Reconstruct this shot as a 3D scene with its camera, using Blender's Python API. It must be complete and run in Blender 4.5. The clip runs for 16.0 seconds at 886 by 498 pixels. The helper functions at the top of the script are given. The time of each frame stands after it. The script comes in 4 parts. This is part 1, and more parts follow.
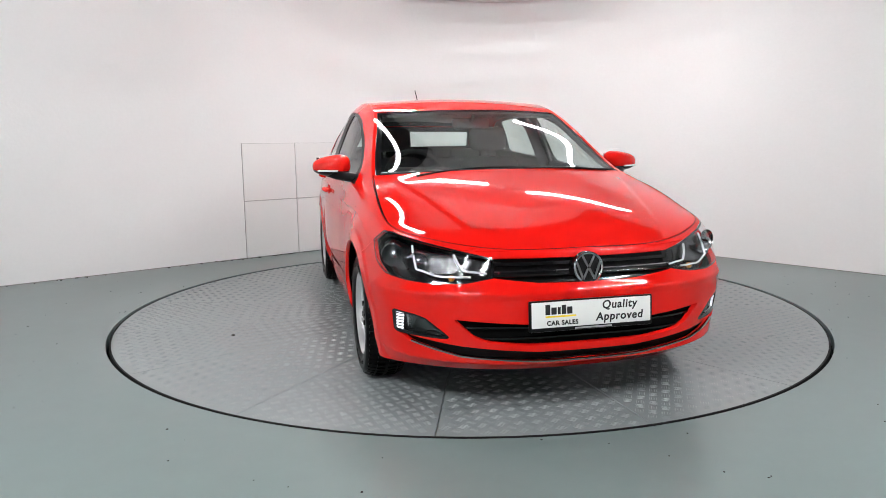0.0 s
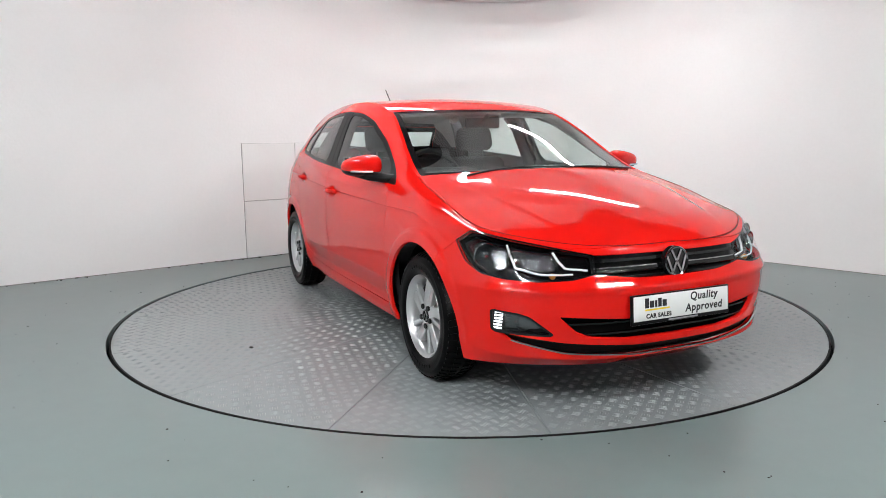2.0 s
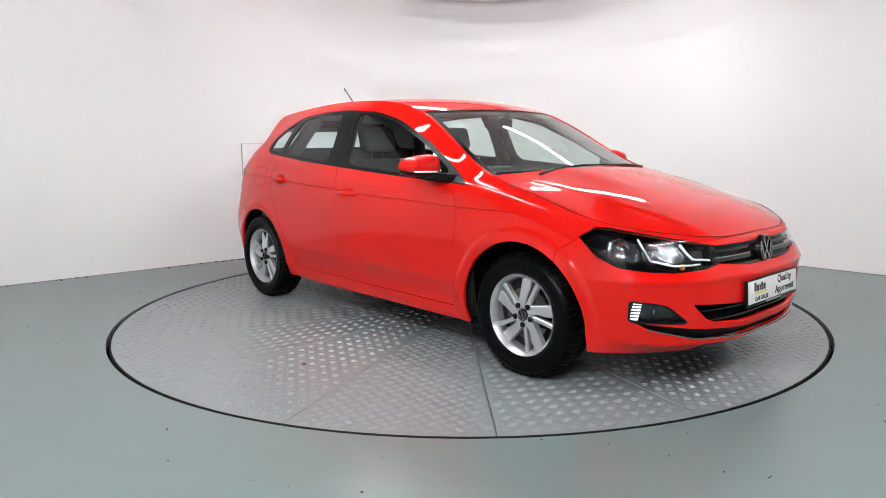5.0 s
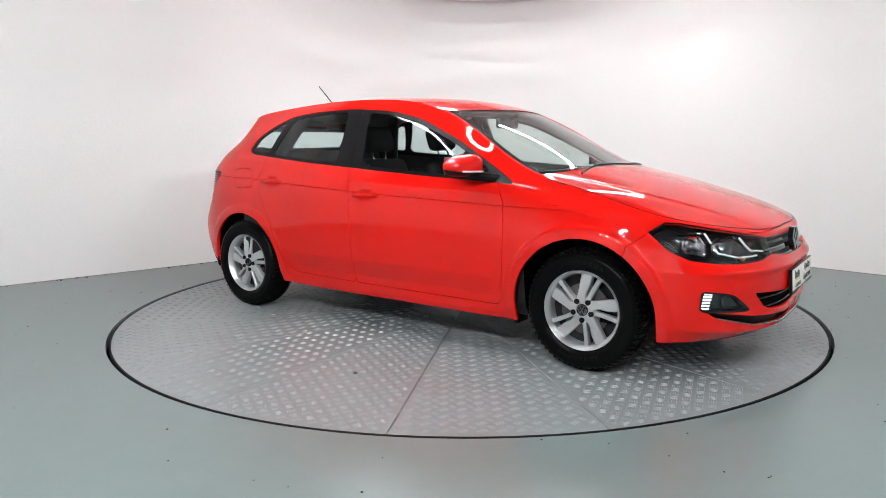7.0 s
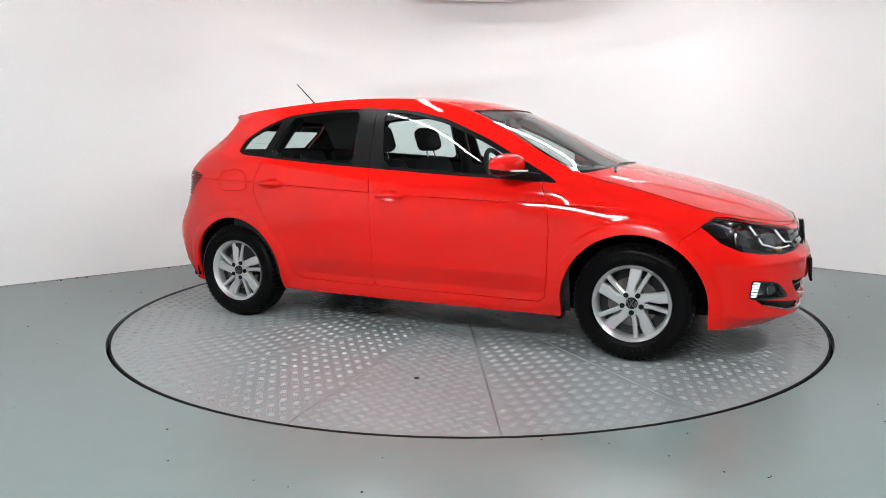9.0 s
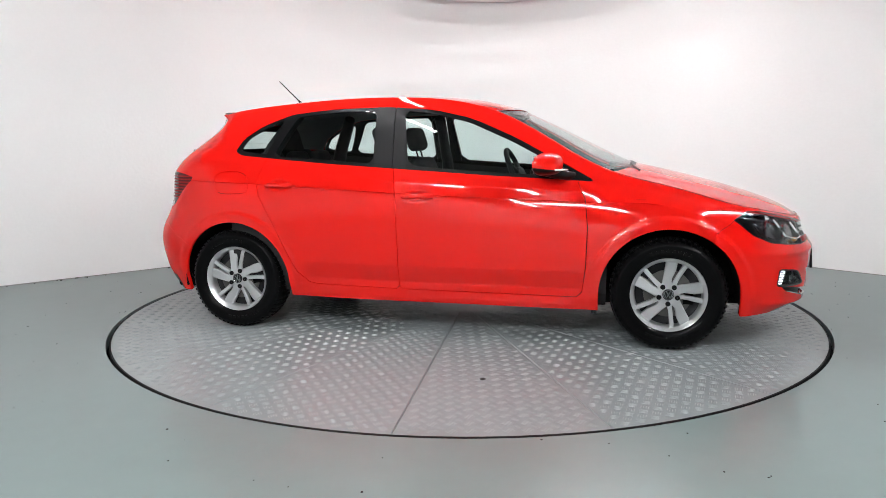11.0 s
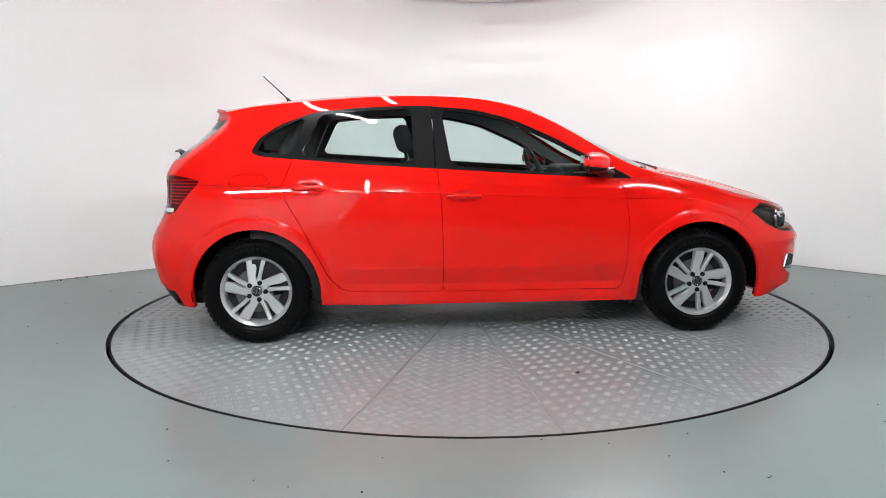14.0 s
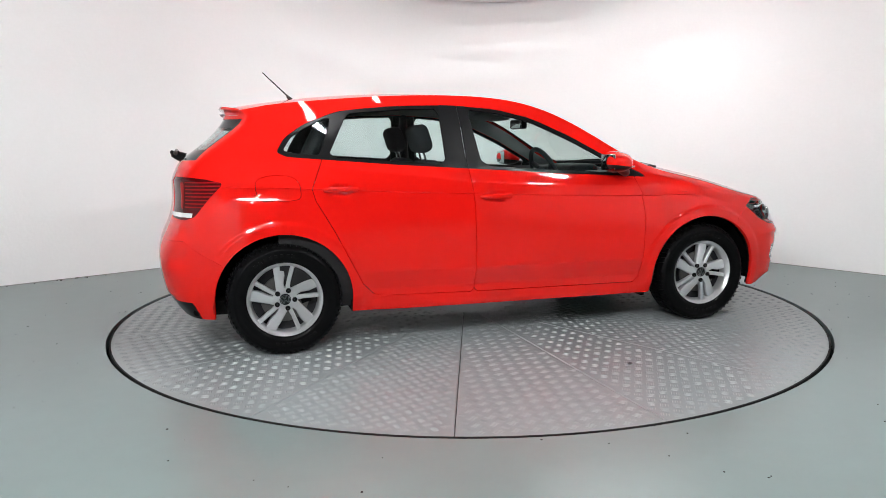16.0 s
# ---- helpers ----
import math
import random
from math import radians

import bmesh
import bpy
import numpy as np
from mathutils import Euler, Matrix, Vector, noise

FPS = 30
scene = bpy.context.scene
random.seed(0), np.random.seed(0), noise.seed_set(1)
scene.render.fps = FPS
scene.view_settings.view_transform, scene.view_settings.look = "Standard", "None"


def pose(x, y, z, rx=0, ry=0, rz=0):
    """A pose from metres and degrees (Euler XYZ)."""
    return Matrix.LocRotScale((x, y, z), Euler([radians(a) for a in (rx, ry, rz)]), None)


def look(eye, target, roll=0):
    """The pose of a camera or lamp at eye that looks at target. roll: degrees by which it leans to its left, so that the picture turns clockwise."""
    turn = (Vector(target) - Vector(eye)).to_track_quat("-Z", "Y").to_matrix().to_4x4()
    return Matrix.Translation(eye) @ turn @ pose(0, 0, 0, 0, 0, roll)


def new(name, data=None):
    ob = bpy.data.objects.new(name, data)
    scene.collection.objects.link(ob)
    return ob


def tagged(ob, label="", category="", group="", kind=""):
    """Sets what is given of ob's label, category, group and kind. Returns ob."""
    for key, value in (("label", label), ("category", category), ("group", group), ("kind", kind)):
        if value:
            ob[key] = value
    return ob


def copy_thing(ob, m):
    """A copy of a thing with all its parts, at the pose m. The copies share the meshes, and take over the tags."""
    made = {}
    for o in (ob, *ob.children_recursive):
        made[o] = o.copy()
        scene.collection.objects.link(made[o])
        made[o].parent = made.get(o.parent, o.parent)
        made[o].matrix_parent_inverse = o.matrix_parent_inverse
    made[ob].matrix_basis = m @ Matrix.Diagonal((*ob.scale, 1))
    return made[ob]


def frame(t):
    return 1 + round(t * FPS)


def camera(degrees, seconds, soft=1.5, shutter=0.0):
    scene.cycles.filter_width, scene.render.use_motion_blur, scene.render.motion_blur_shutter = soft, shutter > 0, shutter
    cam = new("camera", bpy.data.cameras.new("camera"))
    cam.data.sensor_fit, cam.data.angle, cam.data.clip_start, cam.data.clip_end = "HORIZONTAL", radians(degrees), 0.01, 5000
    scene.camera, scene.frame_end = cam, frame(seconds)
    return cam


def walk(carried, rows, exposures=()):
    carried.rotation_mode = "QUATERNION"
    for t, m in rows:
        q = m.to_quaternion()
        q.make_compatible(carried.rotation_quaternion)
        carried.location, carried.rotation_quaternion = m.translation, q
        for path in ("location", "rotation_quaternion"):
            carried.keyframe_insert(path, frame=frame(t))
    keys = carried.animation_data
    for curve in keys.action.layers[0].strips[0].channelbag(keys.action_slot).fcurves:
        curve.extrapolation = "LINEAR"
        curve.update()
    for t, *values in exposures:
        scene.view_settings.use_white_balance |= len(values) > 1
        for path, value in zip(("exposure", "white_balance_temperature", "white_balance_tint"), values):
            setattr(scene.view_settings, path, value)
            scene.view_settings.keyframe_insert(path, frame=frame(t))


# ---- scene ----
cam = camera(64.2, 16.0, soft=0.7)
EYE, AIM = (0.0, -4.8377, 1.1222), (-0.14, 0.104, 0.376)
walk(cam, [(0.0, look(EYE, AIM, -0.586)), (16.0, look(EYE, AIM, -0.586))], exposures=[(0.0, -0.05), (4.0, 0.02), (8.0, 0.08), (12.0, 0.11), (16.0, 0.12)])

# ---- world and light ----
world = bpy.data.worlds.new("world")
scene.world = world
world.use_nodes = True
world.node_tree.nodes["Background"].inputs[0].default_value = (1.0, 1.0, 1.0, 1)
world.node_tree.nodes["Background"].inputs[1].default_value = 0.02
LAMP_POWER = 95.0          # emission strength of the slim tubes
MAIN_POWER = 590.0          # emission strength of the strong side tubes
CEILING = 3.75


# ---- materials ----
def material(name, color, rough=0.5, metal=0.0, vary=0.0, scale=6.0, fine=90.0, bump=0.0, coat=0.0, spec=0.5,
             rough_vary=0.0, emit=None, alpha=None):
    m = bpy.data.materials.new(name)
    m.use_nodes = True
    nt = m.node_tree
    b = nt.nodes["Principled BSDF"]
    b.inputs["Base Color"].default_value = (*color, 1)
    b.inputs["Roughness"].default_value = rough
    b.inputs["Metallic"].default_value = metal
    b.inputs["Specular IOR Level"].default_value = spec
    b.inputs["Coat Weight"].default_value = coat
    b.inputs["Coat Roughness"].default_value = 0.03
    if emit:
        b.inputs["Emission Color"].default_value = (*emit[:3], 1)
        b.inputs["Emission Strength"].default_value = emit[3]
    if vary or bump or rough_vary:
        tc = nt.nodes.new("ShaderNodeTexCoord")
        big = nt.nodes.new("ShaderNodeTexNoise")
        big.inputs["Scale"].default_value, big.inputs["Detail"].default_value = scale, 6
        small = nt.nodes.new("ShaderNodeTexNoise")
        small.inputs["Scale"].default_value, small.inputs["Detail"].default_value = fine, 3
        for n in (big, small):
            nt.links.new(tc.outputs["Object"], n.inputs["Vector"])
        add = nt.nodes.new("ShaderNodeMath")
        add.operation = "ADD"
        nt.links.new(big.outputs["Fac"], add.inputs[0])
        nt.links.new(small.outputs["Fac"], add.inputs[1])
        if vary:
            mr = nt.nodes.new("ShaderNodeMapRange")
            mr.inputs[1].default_value, mr.inputs[2].default_value = 0.6, 1.4
            mr.inputs[3].default_value, mr.inputs[4].default_value = 1 - vary, 1 + vary
            mix = nt.nodes.new("ShaderNodeVectorMath")
            mix.operation = "SCALE"
            mix.inputs[0].default_value = color
            nt.links.new(add.outputs[0], mr.inputs[0])
            nt.links.new(mr.outputs[0], mix.inputs["Scale"])
            nt.links.new(mix.outputs[0], b.inputs["Base Color"])
        if rough_vary:
            mr2 = nt.nodes.new("ShaderNodeMapRange")
            mr2.inputs[1].default_value, mr2.inputs[2].default_value = 0.35, 0.65
            mr2.inputs[3].default_value, mr2.inputs[4].default_value = rough - rough_vary, rough + rough_vary
            nt.links.new(big.outputs["Fac"], mr2.inputs[0])
            nt.links.new(mr2.outputs[0], b.inputs["Roughness"])
        if bump:
            bn = nt.nodes.new("ShaderNodeBump")
            bn.inputs["Strength"].default_value, bn.inputs["Distance"].default_value = 1.0, bump
            nt.links.new(add.outputs[0], bn.inputs["Height"])
            nt.links.new(bn.outputs[0], b.inputs["Normal"])
    return m


M_WALL = material("white_wall_paint", (0.85, 0.84, 0.835), 0.55, vary=0.015, scale=1.5, fine=40, bump=0.0012)
M_BACK = material("dark_opening_fill", (0.035, 0.036, 0.038), 0.7, vary=0.05, scale=2, fine=40, bump=0.001)
M_BOARD = material("white_board", (0.82, 0.81, 0.80), 0.45, vary=0.015, scale=3, fine=60, bump=0.0006)
M_EDGE = material("grey_board_edge", (0.30, 0.29, 0.28), 0.7)
M_CEIL = material("ceiling_paint", (0.075, 0.075, 0.078), 0.7, vary=0.02, scale=2, bump=0.001)
M_SOFFIT = material("grey_soffit_paint", (0.72, 0.72, 0.71), 0.6, vary=0.02)
M_FLOOR = material("grey_floor_paint", (0.172, 0.222, 0.217), 0.29, vary=0.04, scale=0.7, fine=9, rough_vary=0.015)
M_PLATE = material("painted_tread_plate", (0.245, 0.276, 0.278), 0.33, vary=0.05, scale=1.2, fine=24, rough_vary=0.02)
# tread bars paler than the plate, their glints put into the colour
M_TREAD = material("glint_pale_tread_bars", (0.295, 0.325, 0.327), 0.30, vary=0.06, scale=2.0, fine=30)
M_DARK = material("dark_gap", (0.004, 0.004, 0.004), 0.9, spec=0.1)
M_FLATBLACK = material("flat_black", (0.008, 0.008, 0.008), 0.7, spec=0.15)
M_TUBE = material("lit_tube", (0.9, 0.9, 0.9), 0.4, emit=(0.98, 0.985, 1.0, LAMP_POWER))
M_TUBE_MAIN = material("strong_lit_tube", (0.9, 0.9, 0.9), 0.4, emit=(0.98, 0.985, 1.0, MAIN_POWER))
M_CASE = material("white_lamp_case", (0.75, 0.75, 0.75), 0.4)
M_DIRT = material("dark_dirt", (0.02, 0.018, 0.016), 0.9, vary=0.3, scale=40)
M_SPLASH = material("pale_paint_splash", (0.55, 0.56, 0.55), 0.5, vary=0.1, scale=30)


# ---- mesh helpers ----
def part(name, bm, mat, parent=None, label="", smooth=0.0):
    """Link a bmesh as one mesh object under parent; smooth: degrees below which edges are shaded smooth."""
    me = bpy.data.meshes.new(name)
    bm.normal_update()
    bm.to_mesh(me)
    bm.free()
    me.materials.append(mat)
    if smooth:
        me.shade_smooth()
        me.set_sharp_from_angle(angle=radians(smooth))
    ob = new(name, me)
    if parent:
        ob.parent = parent
    return tagged(ob, label)


def box(bm, x0, x1, y0, y1, z0, z1, bevel=0.0, m=None):
    r = bmesh.ops.create_cube(bm, size=1)
    vs = r["verts"]
    for v in vs:
        v.co = ((x0 + x1) / 2 + v.co.x * (x1 - x0), (y0 + y1) / 2 + v.co.y * (y1 - y0), (z0 + z1) / 2 + v.co.z * (z1 - z0))
    if bevel:
        es = list({e for v in vs for e in v.link_edges})
        vs = list({v for f in bmesh.ops.bevel(bm, geom=es, offset=bevel, segments=2, affect="EDGES", profile=0.5)["faces"] for v in f.verts} | {v for v in vs if v.is_valid})
    if m is not None:
        bmesh.ops.transform(bm, matrix=m, verts=vs)
    return bm


def prism(bm, pts, z0, z1):
    """An upright prism over the closed outline pts."""
    lo = [bm.verts.new((x, y, z0)) for x, y in pts]
    hi = [bm.verts.new((x, y, z1)) for x, y in pts]
    n = len(pts)
    for i in range(n):
        bm.faces.new((lo[i], lo[(i + 1) % n], hi[(i + 1) % n], hi[i]))
    bm.faces.new(hi)
    bm.faces.new(lo[::-1])
    return bm


def structure(name, bm, mat, label, category, smooth=0.0):
    return tagged(part(name, bm, mat, None, label, smooth), label, category, kind="structure")


# ---- the room: two straight walls joined by a rounded corner ----
R_DISC = 2.248
DISC_X, DISC_Y = 0.008, 0.003
CORNER, FILLET = Vector((0.305, 4.13)), 2.05
DIR_L, DIR_R = Vector((-2.05, -1.74)).normalized(), Vector((1.05, -1.05)).normalized()


def wall_line():
    half = DIR_L.angle(DIR_R) / 2
    run = FILLET / math.tan(half)
    a, b = CORNER + DIR_L * run, CORNER + DIR_R * run
    c = CORNER + (DIR_L + DIR_R).normalized() * FILLET / math.sin(half)
    a0, a1 = math.atan2(a.y - c.y, a.x - c.x), math.atan2(b.y - c.y, b.x - c.x)
    arc = [c + FILLET * Vector((math.cos(a0 + (a1 - a0) * i / 40), math.sin(a0 + (a1 - a0) * i / 40))) for i in range(41)]
    return [CORNER + DIR_L * 7.6] + arc + [CORNER + DIR_R * 7.2]


def thick_strip(line, z0, z1, thick):
    bm = bmesh.new()
    inner = [Vector(p) for p in line]
    outer = []
    for i, p in enumerate(inner):
        d = (inner[min(i + 1, len(inner) - 1)] - inner[max(i - 1, 0)]).normalized()
        outer.append(p + Vector((-d.y, d.x)) * thick)
    rows = [[bm.verts.new((q.x, q.y, z)) for q in ln] for ln, z in ((inner, z0), (inner, z1), (outer, z1), (outer, z0))]
    for a, b in zip(rows, rows[1:] + rows[:1]):
        for i in range(len(line) - 1):
            bm.faces.new((a[i], a[i + 1], b[i + 1], b[i]))
    for i in (0, -1):
        bm.faces.new([r[i] for r in rows])
    bmesh.ops.recalc_face_normals(bm, faces=bm.faces)
    return bm


def build_room():
    line = wall_line()
    structure("wall_back", thick_strip(line, 0, CEILING, 0.15), M_WALL, "smooth white painted studio wall with a rounded corner", "wall", 30)
    bm = bmesh.new()
    hole = R_DISC + 0.028
    n = 256
    ins = [bm.verts.new((DISC_X + hole * math.cos(2 * math.pi * i / n), DISC_Y + hole * math.sin(2 * math.pi * i / n), 0)) for i in range(n)]
    low = [bm.verts.new((v.co.x, v.co.y, -0.06)) for v in ins]
    out = [bm.verts.new((12 * math.cos(2 * math.pi * i / n), -1 + 12 * math.sin(2 * math.pi * i / n), 0)) for i in range(n)]
    for i in range(n):
        j = (i + 1) % n
        bm.faces.new((ins[i], out[i], out[j], ins[j]))
        bm.faces.new((low[i], ins[i], ins[j], low[j]))
    bmesh.ops.recalc_face_normals(bm, faces=bm.faces)
    structure("floor", bm, M_FLOOR, "worn grey-green painted concrete studio floor", "floor")
    bm = bmesh.new()
    bmesh.ops.create_circle(bm, cap_ends=True, segments=96, radius=R_DISC + 0.15, matrix=pose(0, 0, -0.06))
    structure("pit_floor", bm, M_DARK, "dark pit beneath the turntable plates", "pit floor")
    a, b = line[0], line[-1]
    bm = bmesh.new()
    box(bm, a.x - 0.15, a.x, -8.4, a.y, 0, CEILING)
    structure("wall_left", bm, M_WALL, "plain white painted side wall behind the viewer", "wall")
    bm = bmesh.new()
    box(bm, b.x, b.x + 0.15, -8.4, b.y, 0, CEILING)
    structure("wall_right", bm, M_WALL, "plain white painted side wall opposite", "wall")
    bm = bmesh.new()
    box(bm, a.x - 0.15, -0.9, -8.55, -8.4, 0, CEILING)
    structure("wall_front", bm, M_WALL, "plain white painted wall behind the viewer", "wall")
    # unseen panel, coloured dark for the unlit opening that the doors reflect
    bm = bmesh.new()
    box(bm, -0.9, b.x + 0.15, -8.55, -8.4, 0, CEILING)
    structure("dark_opening_panel", bm, M_BACK, "unseen dark panel standing in for a dark opening behind the viewer", "wall")
    bm = bmesh.new()
    box(bm, a.x - 0.3, b.x + 0.3, -8.6, 4.6, CEILING, CEILING + 0.15)
    structure("ceiling", bm, M_CEIL, "flat dark grey painted ceiling", "ceiling")
    # round dropped ceiling panel over the turntable
    bm = bmesh.new()
    bmesh.ops.create_cone(bm, cap_ends=True, segments=128, radius1=1.22, radius2=1.22, depth=CEILING - 2.59,
                          matrix=pose(0.37, 1.76, (CEILING + 2.59) / 2))
    ob = structure("ceiling_drum", bm, M_SOFFIT, "round pale grey dropped ceiling panel over the turntable", "ceiling panel", 40)
    # white boards fixed flat to the wall
    nrm = Vector((-DIR_L.y, DIR_L.x)) * -1
    if nrm.y > 0:
        nrm = -nrm
    along = -DIR_L
    start = Vector((-2.150, 2.046))
    start = CORNER + DIR_L * (start - CORNER).dot(DIR_L)
    turn = math.degrees(math.atan2(along.y, along.x))
    for i in range(2):
        for k in range(2):
            width = 0.567
            p = start + along * (i * width) + nrm * 0.004
            bm = bmesh.new()
            box(bm, 0.004, width - 0.004, -0.014, 0.0, 0.006 + k * 0.566, (k + 1) * 0.566 - 0.002, 0.002)
            bm2 = part("wall_board", bm, M_BOARD, None, "square white board fixed flat on the wall")
            bm2.matrix_basis = pose(p.x, p.y, 0, 0, 0, turn)
            tagged(bm2, "square white board fixed flat on the wall", "wall board", "boards on the wall")
            bm = bmesh.new()
            box(bm, 0.0, width, 0.0, 0.003, 0.002 + k * 0.566, (k + 1) * 0.566, 0.0)
            part("backing", bm, M_EDGE, bm2, "grey board edge")
    # grit and flecks of paint on the floor
    rng = random.Random(11)
    bm = bmesh.new()
    for _ in range(170):
        a, r = rng.uniform(0, 2 * math.pi), rng.uniform(R_DISC + 0.05, 3.6)
        x, y, s = r * math.cos(a), r * math.sin(a), rng.uniform(0.0015, 0.0055)
        if y > 1.2:
            continue
        pts = [(x + s * rng.uniform(0.5, 1.3) * math.cos(k * 1.2566), y + s * rng.uniform(0.5, 1.3) * math.sin(k * 1.2566)) for k in range(5)]
        prism(bm, pts, 0.0, 0.0016)
    tagged(part("floor_grit", bm, M_DIRT, None), "small dark flecks of grit scattered on the floor", "grit", kind="stuff")
    # crumbs of plaster and dirt along the foot of the wall
    bm = bmesh.new()
    for _ in range(60):
        d = rng.gauss(2.7, 0.55) if rng.random() < 0.6 else rng.uniform(1.2, 6.0)
        p = CORNER + DIR_L * d + nrm * rng.uniform(0.012, 0.05)
        s = rng.uniform(0.003, 0.012)
        prism(bm, [(p.x + s * rng.uniform(0.5, 1.6) * math.cos(k * 1.2566), p.y + s * rng.uniform(0.4, 1.0) * math.sin(k * 1.2566)) for k in range(5)], 0.0, s * rng.uniform(0.4, 0.9))
    tagged(part("wall_crumbs", bm, M_DIRT, None), "dark crumbs of plaster and dirt along the wall foot", "grit", kind="stuff")
    # dark joint between wall and floor
    bm = thick_strip([p + Vector((0, -0.004)) for p in line], 0.0, 0.006, 0.003)
    structure("trim", bm, M_EDGE, "thin dark joint where the wall meets the floor", "joint")


def build_turntable():
    disc = new("turntable")
    tagged(disc, "round grey steel tread plate turntable set flush in the floor", "turntable")
    seam0 = 4.05
    rng = random.Random(4)
    for k in range(16):
        a0, a1 = radians(seam0 + 22.5 * k), radians(seam0 + 22.5 * (k + 1))
        gap = 0.0022
        bm = bmesh.new()
        def edge(a, r, s):
            return (r * math.cos(a) - s * gap * math.sin(a), r * math.sin(a) + s * gap * math.cos(a))
        pts = [edge(a0, 0.22, 1)] + [edge(a0, R_DISC, 1)] + [(R_DISC * math.cos(a0 + (a1 - a0) * i / 16), R_DISC * math.sin(a0 + (a1 - a0) * i / 16)) for i in range(1, 16)] + [edge(a1, R_DISC, -1), edge(a1, 0.22, -1)]
        prism(bm, pts, -0.03, -0.004)
        plate = part("deck_plate", bm, M_PLATE, disc)
        # five-bar tread, alternating direction group by group
        bm = bmesh.new()
        mid = (a0 + a1) / 2 
        grid = mid + radians(45 + rng.uniform(-2, 2)) 
        P = 0.0535
        ca, sa = math.cos(grid), math.sin(grid)
        for i in range(-44, 45):
            for j in range(-44, 45):
                gx, gy = i * P, j * P
                cx, cy = gx * ca - gy * sa, gx * sa + gy * ca
                r, th = math.hypot(cx, cy), math.atan2(cy, cx)
                d = (th - mid + math.pi) % (2 * math.pi) - math.pi
                if r > R_DISC - 0.03 or r < 0.27 or r * math.sin(abs(d)) > r * math.sin((a1 - a0) / 2) - 0.022 or abs(d) > 0.5:
                    continue
                up = (i + j) % 2
                for q in range(4):
                    off = (q - 1.5) * 0.0105
                    L, W = 0.0205, 0.0026
                    loc = [(-L, 0), (0, -W), (L, 0), (0, W)]
                    ring = []
                    for lx, ly in loc:
                        lx, ly = lx, ly + off
                        if up:
                            lx, ly = ly, lx
                        ring.append(bm.verts.new((cx + lx * ca - ly * sa, cy + lx * sa + ly * ca, -0.004)))
                    lx, ly = (0, off) if not up else (off, 0)
                    top = bm.verts.new((cx + lx * ca - ly * sa, cy + lx * sa + ly * ca, -0.0018))
                    if up:
                        ring = ring[::-1]
                    for w in range(4):
                        bm.faces.new((ring[w], ring[(w + 1) % 4], top))
        tagged(part("tread_relief", bm, M_TREAD, plate), kind="stuff")
    bm = bmesh.new()
    prism(bm, [(0.216 * math.cos(2 * math.pi * i / 48), 0.216 * math.sin(2 * math.pi * i / 48)) for i in range(48)], -0.03, -0.004)
    part("hub_plate", bm, M_PLATE, disc)
    bm = bmesh.new()
    for i in range(192):
        a, b = 2 * math.pi * i / 192, 2 * math.pi * (i + 1) / 192
        q = [(r * math.cos(t), r * math.sin(t), z) for r, z in ((R_DISC + 0.001, -0.003), (R_DISC + 0.010, -0.003)) for t in (a, b)]
        vs = [bm.verts.new(p) for p in q]
        bm.faces.new((vs[0], vs[2], vs[3], vs[1]))
        low = [bm.verts.new((p[0], p[1], -0.05)) for p in q]
        bm.faces.new((low[0], vs[0], vs[1], low[1]))
        bm.faces.new((vs[2], low[2], low[3], vs[3]))
    bmesh.ops.remove_doubles(bm, verts=bm.verts, dist=1e-5)
    part("rim_band", bm, M_FLATBLACK, disc, "dark steel rim band")
    # a lump of dirt and a paint splash on the deck
    bm = bmesh.new()
    bmesh.ops.create_icosphere(bm, subdivisions=2, radius=0.016, matrix=pose(0.400, -1.539, 0.0) @ Matrix.Diagonal((1, 0.7, 0.35, 1)))
    for v in bm.verts:
        v.co += Vector(noise.noise_vector(v.co * 90)) * 0.004
    part("dirt_lump", bm, M_DIRT, disc, "small dark lump of dirt", 40)
    return disc


def build_lamps():
    """Slim tube battens hung over the turntable, added fill battens before it, and strong ones beside it."""
    for rows, hang, glow, label, group in (
            (LAMPS, HANG, M_TUBE, "slim white tube batten glowing over the turntable", "tube lights over the turntable"),
            (FRONT_FILL, FRONT_HANG, M_TUBE_MAIN, "added fill tube batten before the turntable", "strong tube lights"),
            (SIDE_LAMPS, SIDE_HANG, M_TUBE_MAIN, "strong white tube batten glowing beside its twin", "strong tube lights")):
        case = new("tube_light")
        tagged(case, label, "ceiling light", group)
        bm = bmesh.new()
        box(bm, -0.62, 0.62, -0.03, 0.03, 0.012, 0.06, 0.006)
        part("housing", bm, M_CASE, case)
        bm = bmesh.new()
        bmesh.ops.create_cone(bm, cap_ends=True, segments=16, radius1=0.019, radius2=0.019, depth=1.20, matrix=pose(0, 0, 0, 0, 90, 0))
        part("tube", bm, glow, case, "bright white tube", 40)
        for x in (-0.55, 0.55):
            bm = bmesh.new()
            drop = CEILING - hang - 0.05
            bmesh.ops.create_cone(bm, cap_ends=True, segments=8, radius1=0.004, radius2=0.004, depth=drop, matrix=pose(x, 0, 0.05 + drop / 2))
            part("hanger", bm, M_CASE, case, "thin steel hanger")
        x, y, rz = rows[0]
        case.matrix_basis = pose(x, y, hang, 0, 0, rz)
        for x, y, rz in rows[1:]:
            copy_thing(case, pose(x, y, hang, 0, 0, rz))


